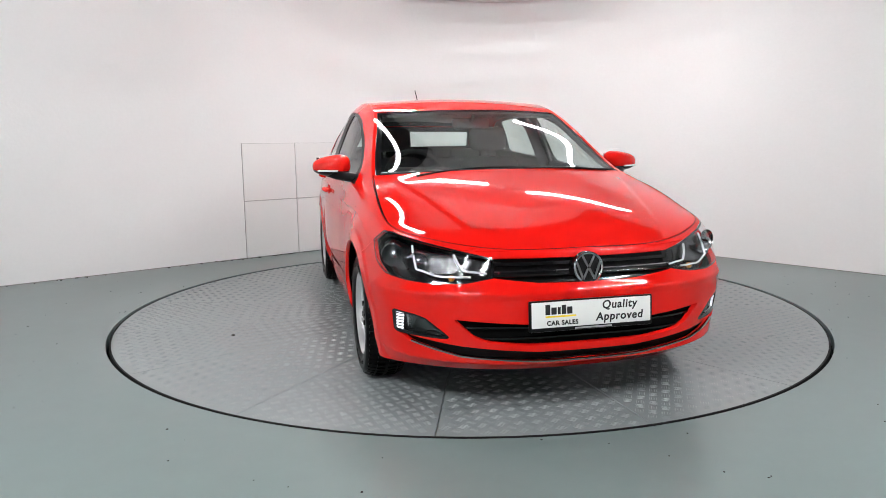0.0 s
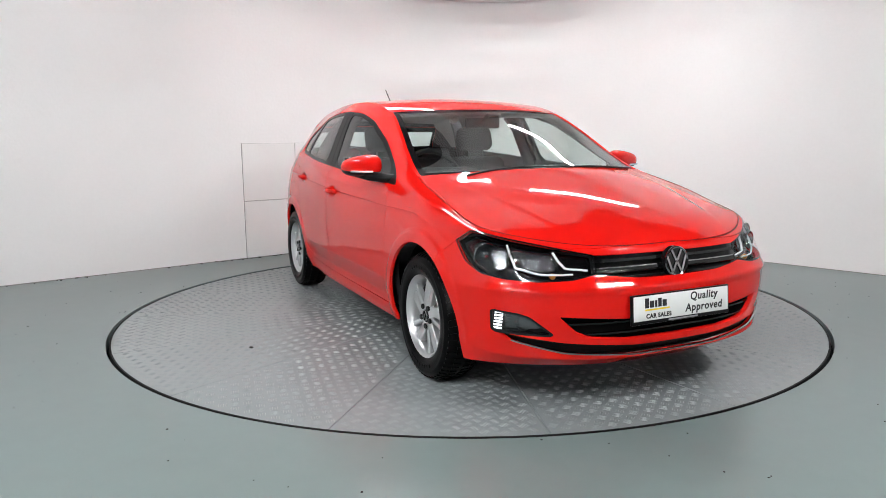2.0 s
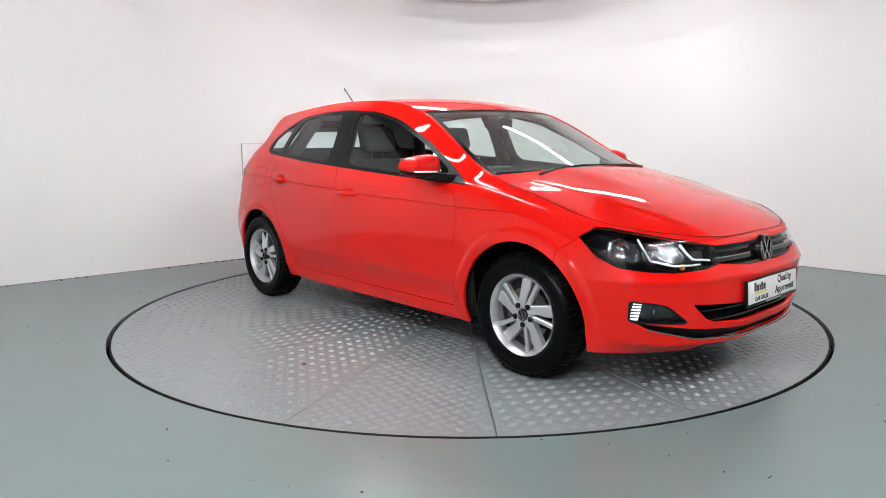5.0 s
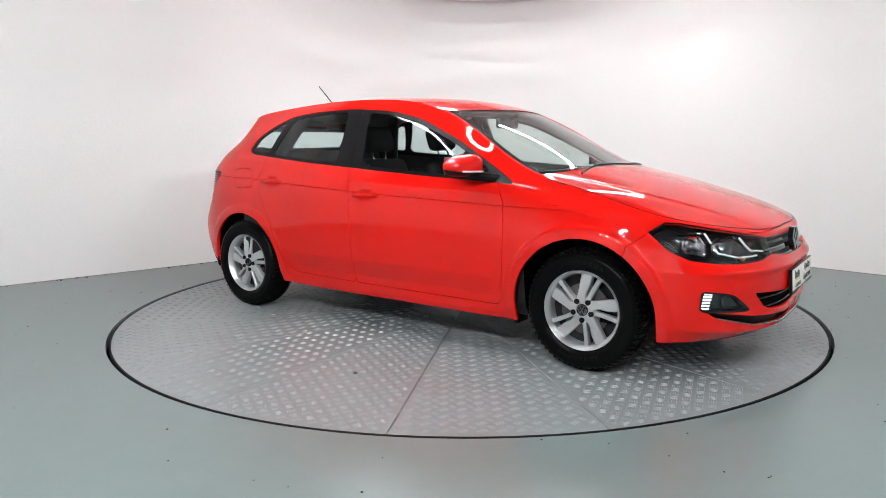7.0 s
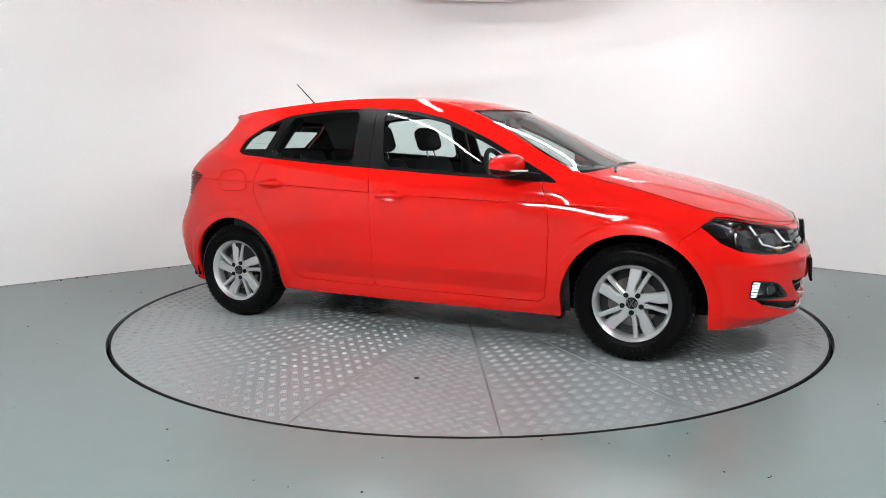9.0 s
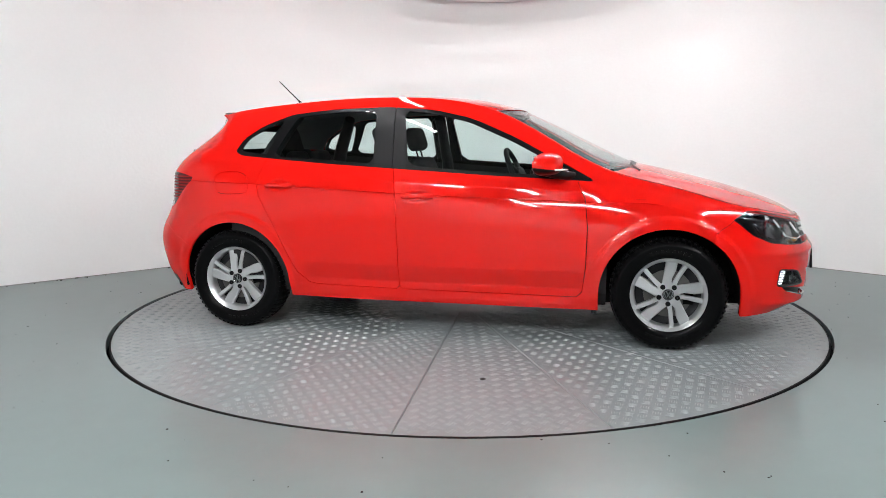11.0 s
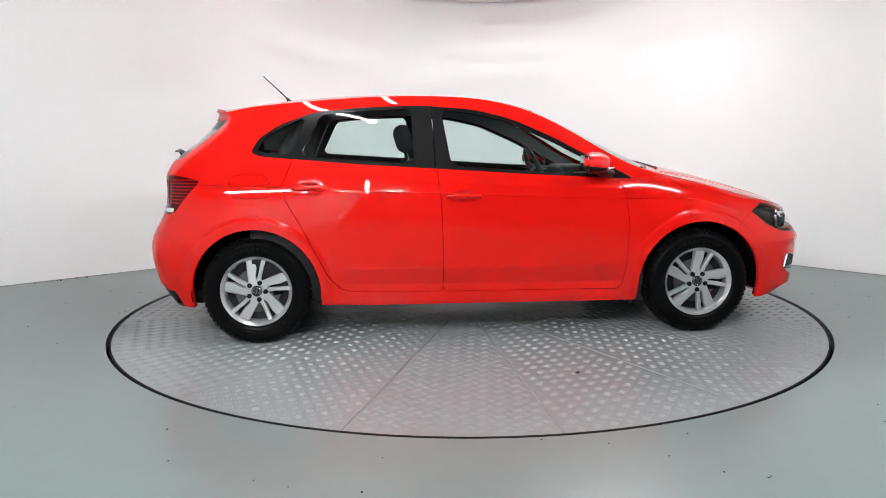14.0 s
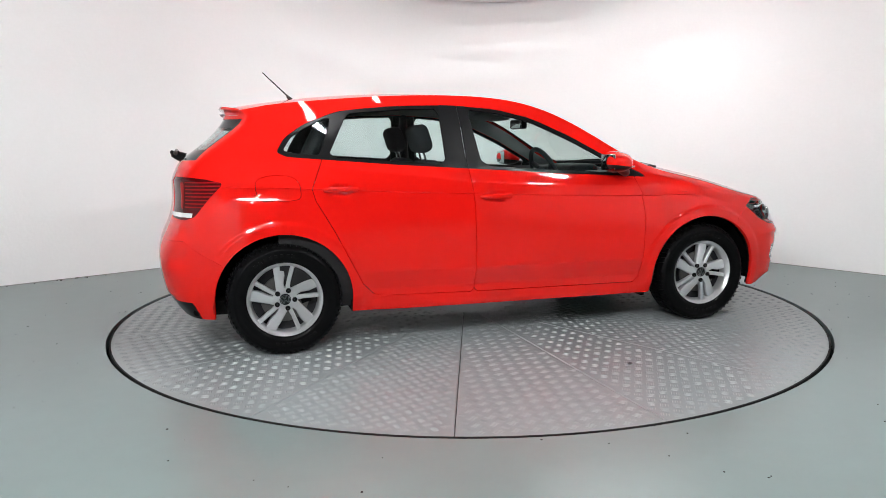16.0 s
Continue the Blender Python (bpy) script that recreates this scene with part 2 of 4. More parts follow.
HANG, FRONT_HANG, SIDE_HANG = 2.3, 2.95, 3.25
# the last batten is an added fill that brightens the middle of the back wall
LAMPS = [(1.22, 0.78, 12), (-0.90, -1.10, -55), (-0.60, -0.20, 108), (-0.62, -4.3, 90), (-0.35, 0.95, -10)]
# unseen battens, added as fill to brighten the flank and left wall
FRONT_FILL = [(-2.0, -4.7, 0), (-0.5, -5.7, 0)]
SIDE_LAMPS = [(2.85, -3.30, 45), (2.95, -3.20, 45)]


# ---- car: surfaces that are trimmed into panels ----
def spline(s, p, t):
    """Natural cubic spline through p (n, d) at s, read at t."""
    s, p, t = np.asarray(s, float), np.asarray(p, float), np.asarray(t, float)
    n = len(s)
    if n == 2:
        return p[0] + (p[1] - p[0]) * ((t - s[0]) / (s[1] - s[0]))[:, None]
    h = np.diff(s)
    A = np.eye(n)
    b = np.zeros_like(p)
    for i in range(1, n - 1):
        A[i, i - 1:i + 2] = h[i - 1], 2 * (h[i - 1] + h[i]), h[i]
        b[i] = 6 * ((p[i + 1] - p[i]) / h[i] - (p[i] - p[i - 1]) / h[i - 1])
    m = np.linalg.solve(A, b)
    i = np.clip(np.searchsorted(s, t) - 1, 0, n - 2)
    u, w, hh = (s[i + 1] - t)[:, None], (t - s[i])[:, None], h[i][:, None]
    return m[i] * u ** 3 / (6 * hh) + m[i + 1] * w ** 3 / (6 * hh) + (p[i] / hh - m[i] * hh / 6) * u + (p[i + 1] / hh - m[i + 1] * hh / 6) * w


class Surf:
    """A trimmed surface: points V, normals N, a length A along the body, faces F."""

    def __init__(self, V, N, A, F):
        self.V, self.N, self.A, self.F = V, N, A, F

    @classmethod
    def grid(cls, P, A=None, flip=False):
        n, m = P.shape[:2]
        du, dv = np.gradient(P, axis=0), np.gradient(P, axis=1)
        N = np.cross(du, dv)
        N /= np.linalg.norm(N, axis=2, keepdims=True) + 1e-12
        ids = np.arange(n * m).reshape(n, m)
        F = np.stack([ids[:-1, :-1], ids[1:, :-1], ids[1:, 1:], ids[:-1, 1:]], -1).reshape(-1, 4)
        if flip:
            F, N = F[:, ::-1], -N
        A = np.zeros((n, m)) if A is None else A
        return cls(P.reshape(-1, 3), N.reshape(-1, 3), A.reshape(-1), [tuple(f) for f in F.tolist()])

    def split(self, field):
        """Two surfaces: where field < 0, and the rest."""
        f = field(self.V, self.A)
        f = np.where(np.abs(f) < 1e-7, 1e-7, f)
        neg = f < 0
        V, N, A, cut = [], [], [], {}
        base = len(self.V)
        out = ([], [])

        def mid(a, b):
            k = (a, b) if a < b else (b, a)
            if k not in cut:
                w = f[a] / (f[a] - f[b])
                V.append(self.V[a] + w * (self.V[b] - self.V[a]))
                q = self.N[a] + w * (self.N[b] - self.N[a])
                N.append(q / np.linalg.norm(q))
                A.append(self.A[a] + w * (self.A[b] - self.A[a]))
                cut[k] = base + len(V) - 1
            return cut[k]

        ng = neg.tolist()
        for face in self.F:
            s = [ng[i] for i in face]
            if all(s):
                out[0].append(face)
            elif not any(s):
                out[1].append(face)
            else:
                pn, pp = [], []
                for i, a in enumerate(face):
                    b = face[(i + 1) % len(face)]
                    (pn if ng[a] else pp).append(a)
                    if ng[a] != ng[b]:
                        c = mid(a, b)
                        pn.append(c)
                        pp.append(c)
                out[0].append(tuple(pn))
                out[1].append(tuple(pp))
        if V:
            V2, N2, A2 = np.vstack([self.V, V]), np.vstack([self.N, N]), np.append(self.A, A)
        else:
            V2, N2, A2 = self.V, self.N, self.A
        return Surf(V2, N2, A2, out[0]), Surf(V2, N2, A2, out[1])

    def inside(self, field):
        return self.split(field)[0]

    def outside(self, field):
        return self.split(field)[1]

    def pushed(self, d):
        return Surf(self.V - self.N * d, self.N, self.A, self.F)

    def mirrored(self):
        k = np.array([1, -1, 1])
        return Surf(self.V * k, self.N * k, self.A, [f[::-1] for f in self.F])

    def packed(self, depth=0.0):
        """Vertices, normals and faces in use; depth: the edges turned in by so much."""
        used = sorted({i for f in self.F for i in f})
        to = {i: k for k, i in enumerate(used)}
        V, N = [self.V[i] for i in used], [self.N[i] for i in used]
        F = [tuple(to[i] for i in f) for f in self.F]
        if depth:
            count = {}
            for f in F:
                for a, b in zip(f, f[1:] + f[:1]):
                    count[(a, b)] = count.get((a, b), 0) + 1
            made = {}
            for (a, b) in [e for e in count if (e[1], e[0]) not in count]:
                if abs(V[a][1]) < 1e-4 and abs(V[b][1]) < 1e-4:
                    continue
                side = np.cross(V[b] - V[a], N[a])
                side = side / (np.linalg.norm(side) + 1e-12)
                q = []
                for i in (a, b):
                    for d in (0.0, depth):
                        V.append(V[i] - N[i] * d)
                        N.append(side * (0.8 if d == 0 else 1) + (N[i] * 0.6 if d == 0 else 0))
                        q.append(len(V) - 1)
                F.append((q[0], q[1], q[3], q[2]))
        return np.array(V), np.array(N), F


def skin(name, surfs, mat, parent, label="", depth=0.0):
    """One smooth mesh object out of trimmed surfaces."""
    V, N, F, base = [], [], [], 0
    for s in surfs:
        if not s.F:
            continue
        v, n, f = s.packed(depth)
        V.append(v)
        N.append(n)
        F += [tuple(i + base for i in q) for q in f]
        base += len(v)
    if not V:
        raise ValueError('nothing left of ' + name)
    V, N = np.vstack(V), np.vstack(N)
    N /= np.linalg.norm(N, axis=1, keepdims=True) + 1e-12
    me = bpy.data.meshes.new(name)
    me.from_pydata(V.tolist(), [], F)
    me.materials.append(mat)
    me.shade_smooth()
    me.normals_split_custom_set_from_vertices(N.tolist())
    ob = new(name, me)
    ob.parent = parent
    return tagged(ob, label)


def polygon(pts):
    """Signed distance, negative inside, to a closed outline."""
    P = np.array(pts, float)
    Q = np.roll(P, -1, axis=0)

    def f(X, Z):
        d = np.full(len(X), 1e9)
        inside = np.zeros(len(X), bool)
        for (ax, az), (bx, bz) in zip(P, Q):
            ex, ez = bx - ax, bz - az
            t = np.clip(((X - ax) * ex + (Z - az) * ez) / (ex * ex + ez * ez + 1e-15), 0, 1)
            d = np.minimum(d, np.hypot(X - ax - t * ex, Z - az - t * ez))
            c = ((az > Z) != (bz > Z)) & (X < ex * (Z - az) / (ez if ez else 1e-12) + ax)
            inside ^= c
        return np.where(inside, -d, d)
    return f


def side(pts, grow=0.0, keep=None):
    """A field over the side view (x, z)."""
    g = polygon(pts)
    return lambda V, A: g(V[:, 0], V[:, 2]) - grow


def wrap(pts, grow=0.0):
    """A field over station number and height, for outlines that run round a corner of the body."""
    g = polygon([(station(k), z) for k, z in pts])
    return lambda V, A: g(A, V[:, 2]) - grow


def rounded(pts, n=3, r=0.35):
    """Corners cut off n times to soften an outline."""
    for _ in range(n):
        P = np.array(pts)
        Q = np.roll(P, -1, axis=0)
        pts = np.stack([P + (Q - P) * r * 0.5, Q - (Q - P) * r * 0.5], 1).reshape(-1, 2).tolist()
        r = 0.5
    return pts


# stations round the body: nose centre, along the flank, to tail centre; levels from the underside up to the roof edge
FRONT = {  # level: (x, y, z) at nose centre, nose, nose corner, corner, wing tip
    0: [(1.99, 0, 0.19), (1.97, 0.36, 0.195), (1.87, 0.604, 0.2), (1.755, 0.743, 0.2), (1.63, 0.796, 0.195)],
    1: [(2.07, 0, 0.235), (2.05, 0.36, 0.24), (1.945, 0.624, 0.25), (1.8, 0.763, 0.26), (1.635, 0.814, 0.28)],
    2: [(2.085, 0, 0.33), (2.065, 0.36, 0.335), (1.955, 0.629, 0.345), (1.81, 0.77, 0.35), (1.635, 0.824, 0.37)],
    3: [(2.095, 0, 0.45), (2.075, 0.36, 0.455), (1.965, 0.635, 0.46), (1.815, 0.783, 0.465), (1.635, 0.838, 0.48)],
    4: [(2.088, 0, 0.545), (2.067, 0.36, 0.55), (1.96, 0.63, 0.555), (1.81, 0.78, 0.56), (1.63, 0.836, 0.58)],
    5: [(2.055, 0, 0.6), (2.035, 0.36, 0.605), (1.93, 0.62, 0.62), (1.785, 0.768, 0.65), (1.625, 0.814, 0.675)],
    6: [(2.035, 0, 0.665), (2.012, 0.36, 0.672), (1.885, 0.605, 0.7), (1.745, 0.74, 0.735), (1.6, 0.776, 0.765)],
    7: [(2.03, 0, 0.68), (2.006, 0.36, 0.685), (1.876, 0.6, 0.712), (1.737, 0.732, 0.745), (1.595, 0.767, 0.775)],
    8: [(2.025, 0, 0.688), (2.0, 0.358, 0.692), (1.867, 0.596, 0.72), (1.73, 0.726, 0.752), (1.59, 0.759, 0.782)],
    9: [(2.018, 0, 0.695), (1.992, 0.355, 0.699), (1.857, 0.59, 0.727), (1.72, 0.718, 0.758), (1.58, 0.751, 0.788)]}
FLANK_X = (1.28, 0.90, 0.60, 0.30, -0.25, -0.75, -1.28)
FLANK = {  # level: (y, z) at the flank's stations
    0: [(0.8, 0.2), (0.805, 0.2), (0.808, 0.2), (0.808, 0.202), (0.808, 0.205), (0.79, 0.208), (0.762, 0.215)],
    1: [(0.845, 0.3), (0.838, 0.27), (0.84, 0.273), (0.842, 0.277), (0.843, 0.285), (0.824, 0.291), (0.807, 0.31)],
    2: [(0.866, 0.43), (0.858, 0.4), (0.858, 0.41), (0.859, 0.42), (0.86, 0.435), (0.842, 0.44), (0.828, 0.44)],
    3: [(0.873, 0.57), (0.863, 0.57), (0.864, 0.58), (0.866, 0.59), (0.868, 0.61), (0.85, 0.62), (0.837, 0.6)],
    4: [(0.862, 0.68), (0.858, 0.69), (0.862, 0.7), (0.865, 0.71), (0.868, 0.745), (0.848, 0.78), (0.824, 0.78)],
    5: [(0.833, 0.776), (0.840, 0.796), (0.846, 0.806), (0.852, 0.816), (0.859, 0.841), (0.838, 0.866), (0.800, 0.893)],
    6: [(0.79, 0.845), (0.797, 0.908), (0.805, 0.926), (0.81, 0.942), (0.812, 0.98), (0.788, 1.013), (0.728, 1.06)],
    7: [(0.775, 0.858), (0.778, 0.928), (0.764, 0.99), (0.748, 1.08), (0.738, 1.16), (0.719, 1.17), (0.6714, 1.17)],
    8: [(0.763, 0.867), (0.756, 0.945), (0.704, 1.065), (0.664, 1.215), (0.648, 1.33), (0.629, 1.322), (0.599, 1.262)],
    9: [(0.748, 0.875), (0.709, 0.983), (0.654, 1.15), (0.599, 1.302), (0.588, 1.388), (0.569, 1.38), (0.5374, 1.338)]}
REAR = {  # level: (x, y, z) at rear wing, rear corner, tail, tail centre
    0: [(-1.6, 0.735, 0.205), (-1.74, 0.672, 0.21), (-1.84, 0.4, 0.23), (-1.86, 0, 0.23)],
    1: [(-1.61, 0.775, 0.32), (-1.81, 0.687, 0.33), (-1.91, 0.4, 0.34), (-1.93, 0, 0.34)],
    2: [(-1.62, 0.792, 0.45), (-1.84, 0.697, 0.46), (-1.93, 0.4, 0.47), (-1.955, 0, 0.47)],
    3: [(-1.62, 0.796, 0.6), (-1.835, 0.697, 0.595), (-1.92, 0.4, 0.6), (-1.945, 0, 0.6)],
    4: [(-1.62, 0.782, 0.77), (-1.775, 0.682, 0.74), (-1.86, 0.4, 0.74), (-1.88, 0, 0.74)],
    5: [(-1.6, 0.758, 0.912), (-1.755, 0.662, 0.945), (-1.84, 0.4, 0.93), (-1.86, 0, 0.93)],
    6: [(-1.575, 0.688, 1.05), (-1.72, 0.607, 1.025), (-1.8, 0.4, 1.02), (-1.81, 0, 1.02)],
    7: [(-1.495, 0.624, 1.15), (-1.6, 0.545, 1.135), (-1.66, 0.38, 1.14), (-1.67, 0, 1.14)],
    8: [(-1.4, 0.572, 1.272), (-1.455, 0.5, 1.284), (-1.535, 0.34, 1.296), (-1.55, 0, 1.302)],
    9: [(-1.4, 0.5224, 1.318), (-1.48, 0.4828, 1.308), (-1.56, 0.3, 1.32), (-1.58, 0, 1.328)]}
WIDE = 0.985
NST = 16


def rail(level):
    pts = list(FRONT[level]) + [(x, y, z) for x, (y, z) in zip(FLANK_X, FLANK[level])] + list(REAR[level])
    return np.array(pts) * np.array([1, -WIDE, 1])


_r3 = rail(3)
STATION = np.append(0, np.cumsum(np.linalg.norm(np.diff(_r3, axis=0), axis=1)))


def station(k):
    return float(np.interp(k, [-2] + list(range(NST)) + [18], [-0.7] + list(STATION) + [STATION[-1] + 1.2]))


def crown_rail(level, s):
    """A rail read at s, flat across the middle of the car."""
    p = rail(level)
    ends = [p[1] * (1, -1, 1)], [p[-2] * (1, -1, 1)]
    ss = np.concatenate([[-STATION[1]], STATION, [2 * STATION[-1] - STATION[-2]]])
    return spline(ss, np.vstack([ends[0], p, ends[1]]), s)


def side_surface():
    s = np.concatenate([np.linspace(0, STATION[4], 80, endpoint=False), np.linspace(STATION[4], STATION[12], 230, endpoint=False),
                        np.linspace(STATION[12], STATION[15], 60)])
    rails = np.stack([crown_rail(k, s) for k in range(10)], 1)
    rails[0, :, 1] = 0
    rails[-1, :, 1] = 0
    cols = []
    bands = [(0, 1, 8, 1.0), (1, 5, 76, -1.35), (5, 9, 66, 1.35)]
    for i in range(len(s)):
        p = rails[i]
        d = np.append(0, np.cumsum(np.linalg.norm(np.diff(p, axis=0), axis=1) ** 0.8))
        col = []
        for a, b, n, bias in bands:     # rows crowd towards the shoulder line
            u = np.linspace(0, 1, n, endpoint=(b == 9))
            t = d[a] + (d[b] - d[a]) * (u ** bias if bias > 0 else 1 - (1 - u) ** -bias)
            col.append(spline(d[a:b + 1], p[a:b + 1], t))
        cols.append(np.vstack(col))
    P = np.array(cols)
    # raised lips round the wheel arches and the step below the shoulder line
    for xc, zc, r in ((1.276, 0.293, 0.368), (-1.276, 0.293, 0.362)):
        d = np.hypot(P[..., 0] - xc, np.maximum(P[..., 2] - zc, 0)) - r
        P[..., 1] -= np.where(np.abs(P[..., 1]) > 0.6, 0.008 / (1 + np.exp((d - 0.058) / 0.004)) * (d < 0.2), 0)
    # lower door crease: the panel below it tucks in
    x, z = P[..., 0], P[..., 2]
    zc = 0.424 - 0.006 * (x + 0.2)
    inside = 1 / (1 + np.exp(-(0.83 - np.abs(x)) / 0.02))
    P[..., 1] += inside * (0.26 * np.clip(zc - z, 0, 0.10) - 0.14 * np.maximum(zc - z - 0.10, 0)) * np.clip((z - 0.225) / 0.05, 0, 1) * (np.abs(P[..., 1]) > 0.6)
    # undercut below the shoulder line, a second faint crease above it, and cups behind the handles
    zs = P[:, 84:85, 2]
    fade = np.clip((x + 1.62) / 0.1, 0, 1) * np.clip((1.25 - x) / 0.12, 0, 1)
    P[..., 1] += np.where(z < zs - 0.001, 0.0065 * np.exp(-(zs - z) / 0.055), 0) * fade
    zu = np.interp(x, [-1.45, -1.05, -0.77, -0.257, 0.165, 0.55, 0.81], [1.030, 1.008, 0.970, 0.908, 0.882, 0.868, 0.856])
    fade = np.clip((x + 1.50) / 0.1, 0, 1) * np.clip((0.95 - x) / 0.2, 0, 1)
    P[..., 1] -= 0.0045 * np.clip((z - zs) / np.maximum(zu - zs, 0.01), 0, 1) * np.where(z > zu, np.exp(-(z - zu) / 0.03), 1) * fade * (z < 1.2)
    for hx, hz in ((-0.10, 0.822), (-0.962, 0.878)):
        P[..., 1] += 0.016 * np.exp(-(((x - hx) / 0.048) ** 4 + ((z - hz) / 0.026) ** 4)) * (np.abs(P[..., 1]) > 0.6)
    # ridge across the bumper under lamps and grille
    nose = np.clip((STATION[4] - s) / 0.25, 0, 1)[:, None]
    lift = 0.009 * np.exp(-((z - 0.532) / 0.020) ** 2) * nose
    P[..., 0] += lift
    P[..., 1] -= lift * 0.5 * np.clip(np.abs(P[..., 1]) / 0.5 - 0.5, 0, 1)
    A = np.repeat(s[:, None], P.shape[1], axis=1)
    return Surf.grid(P, A, flip=True)


def sweep(c0, c1, d0=None, d1=None, m=60):
    """Sections that arch from the edge c0 to the centre line c1, led into the end curves d0, d1."""
    P = np.stack([across(a, b, m) for a, b in zip(c0, c1)])
    u = np.linspace(0, 1, len(c0))[:, None, None]
    if d0 is not None:
        P = P + (1 - u) ** 3.5 * (d0 - P[0])[None]
    if d1 is not None:
        P = P + u ** 6 * (d1 - P[-1])[None]
    return P


def curve(pts, n, s=None):
    pts = np.array(pts, float)
    d = np.append(0, np.cumsum(np.linalg.norm(np.diff(pts, axis=0), axis=1))) if s is None else np.array(s)
    return spline(d, pts, np.linspace(d[0], d[-1], n))


def edge_between(k0, k1, n):
    """The roof-edge rail between two stations."""
    return crown_rail(9, np.linspace(station(k0), station(k1), n))


def across(a, b, n, ends=None):
    """A curve from the edge point a to the centre point b, level at the centre."""
    t = np.linspace(0, 1, n)[:, None]
    k = 1 - (1 - t) ** 2
    return np.concatenate([a[0] + (b[0] - a[0]) * k, a[1] * (1 - t), a[2] + (b[2] - a[2]) * k], 1)


HOOD_CORNER, SCREEN_BASE, SCREEN_TOP, ROOF_END = 3.35, 5.80, 8.0, 13.0
HOOD_C = [(2.018, 0, .695), (1.96, 0, .735), (1.86, 0, .780), (1.70, 0, .832), (1.45, 0, .902), (1.24, 0, .953), (1.12, 0, .980)]
SCREEN_C = [(1.12, 0, .980), (0.90, 0, 1.085), (0.66, 0, 1.205), (0.42, 0, 1.318)]
ROOF_C = [(0.42, 0, 1.318), (0.20, 0, 1.376), (-0.10, 0, 1.410), (-0.45, 0, 1.424), (-0.85, 0, 1.416), (-1.25, 0, 1.378), (-1.58, 0, 1.328)]


def top_surfaces():
    n, m = 90, 60
    out = []
    e = edge_between(HOOD_CORNER, SCREEN_BASE, n)
    front = crown_rail(9, np.linspace(station(HOOD_CORNER), 0, m))
    front[-1, 1] = 0
    back = across(e[-1], np.array(HOOD_C[-1]), m)
    P = sweep(e, curve(HOOD_C, n), front, None, m)
    y = np.abs(P[..., 1])
    x = P[..., 0]
    ridge = 0.40 + (2.0 - x) * 0.235
    P[..., 2] += 0.004 / (1 + np.exp(-(ridge - y) / 0.005)) * np.clip((2.0 - x) / 0.25, 0, 1) * np.clip((x - 1.0) / 0.2, 0, 1)
    P[:, 0] += (P[:, 1] - P[:, 0]) * 0.85
    P[0] += (P[1] - P[0]) * 0.6
    out.append(Surf.grid(P))
    e2 = edge_between(SCREEN_BASE, SCREEN_TOP, n)
    top = across(e2[-1], np.array(SCREEN_C[-1]), m)
    P = sweep(e2, curve(SCREEN_C, n), back, top, m)
    dv = np.append(np.zeros((n, 1)), np.cumsum(np.linalg.norm(np.diff(P, axis=1), axis=2), axis=1), axis=1)
    du = np.append(np.zeros((1, m)), np.cumsum(np.linalg.norm(np.diff(P, axis=0), axis=2), axis=0), axis=0)
    out.append(Surf.grid(P, np.minimum(dv, np.minimum(du + 0.018, du[-1] - du + 0.018))))
    e3 = edge_between(SCREEN_TOP, ROOF_END, n)
    rear = crown_rail(9, np.linspace(station(ROOF_END), STATION[-1], m))
    rear[-1, 1] = 0
    out.append(Surf.grid(sweep(e3, curve(ROOF_C, n), top, rear, m)))
    for s in out:
        if s.N[len(s.N) // 2][2] < 0:
            s.N, s.F = -s.N, [f[::-1] for f in s.F]
    return out


# ---- car materials ----
M_RED = material("red_car_paint", (0.70, 0.008, 0.005), 0.5, coat=0.9, spec=0.0)
M_TRIM = material("satin_black_trim", (0.006, 0.006, 0.0065), 0.30, spec=0.14)
M_PILLAR = material("dull_black_pillar_film", (0.007, 0.007, 0.0075), 0.40, spec=0.16, bump=0.0002, fine=300)
M_GLOSSB = material("gloss_black_plastic", (0.004, 0.004, 0.0045), 0.08, spec=0.4)
M_UNDER = material("black_underbody", (0.004, 0.004, 0.004), 0.9, spec=0.05, bump=0.001, fine=60)
M_CHROME = material("chrome", (0.34, 0.34, 0.35), 0.06, metal=1.0)
M_SATIN = material("satin_metal_reflector", (0.36, 0.37, 0.38), 0.16, metal=1.0)
M_ALLOY = material("silver_alloy_paint", (0.62, 0.63, 0.64), 0.30, metal=0.75, coat=0.5, vary=0.02, scale=20)
M_SPOKE_GAP = material("dark_behind_spokes", (0.016, 0.016, 0.018), 0.45, metal=0.6)
M_TYRE = material("black_tyre_rubber", (0.003, 0.003, 0.0033), 0.30, spec=0.07, vary=0.15, scale=12, fine=120, bump=0.0004)
M_WALLBAR = material("raised_tyre_bar", (0.006, 0.006, 0.006), 0.4, spec=0.08)
M_STEEL = material("brake_steel", (0.13, 0.125, 0.12), 0.4, metal=1.0, vary=0.1, scale=30)
M_CLOTH = material("charcoal_seat_cloth", (0.032, 0.032, 0.035), 0.9, spec=0.1, vary=0.15, scale=60, fine=400, bump=0.0006)
M_DASH = material("dark_grey_dashboard", (0.016, 0.016, 0.017), 0.6, spec=0.2, bump=0.0003, fine=500)
M_LINER = material("pale_grey_liner", (0.27, 0.265, 0.255), 0.9, vary=0.04, fine=300)
M_WHITE = material("white_plate_film", (0.78, 0.78, 0.76), 0.35)
M_INK = material("black_ink", (0.01, 0.01, 0.01), 0.5)
M_YELLOW = material("yellow_ink", (0.85, 0.62, 0.02), 0.5)
M_GREYINK = material("grey_ink", (0.35, 0.35, 0.35), 0.5)
M_LED = material("lit_daytime_led", (0.9, 0.9, 0.9), 0.3, emit=(0.92, 0.97, 1.0, 1.0))
M_AMBER = material("amber_bulb", (0.75, 0.30, 0.04), 0.3)
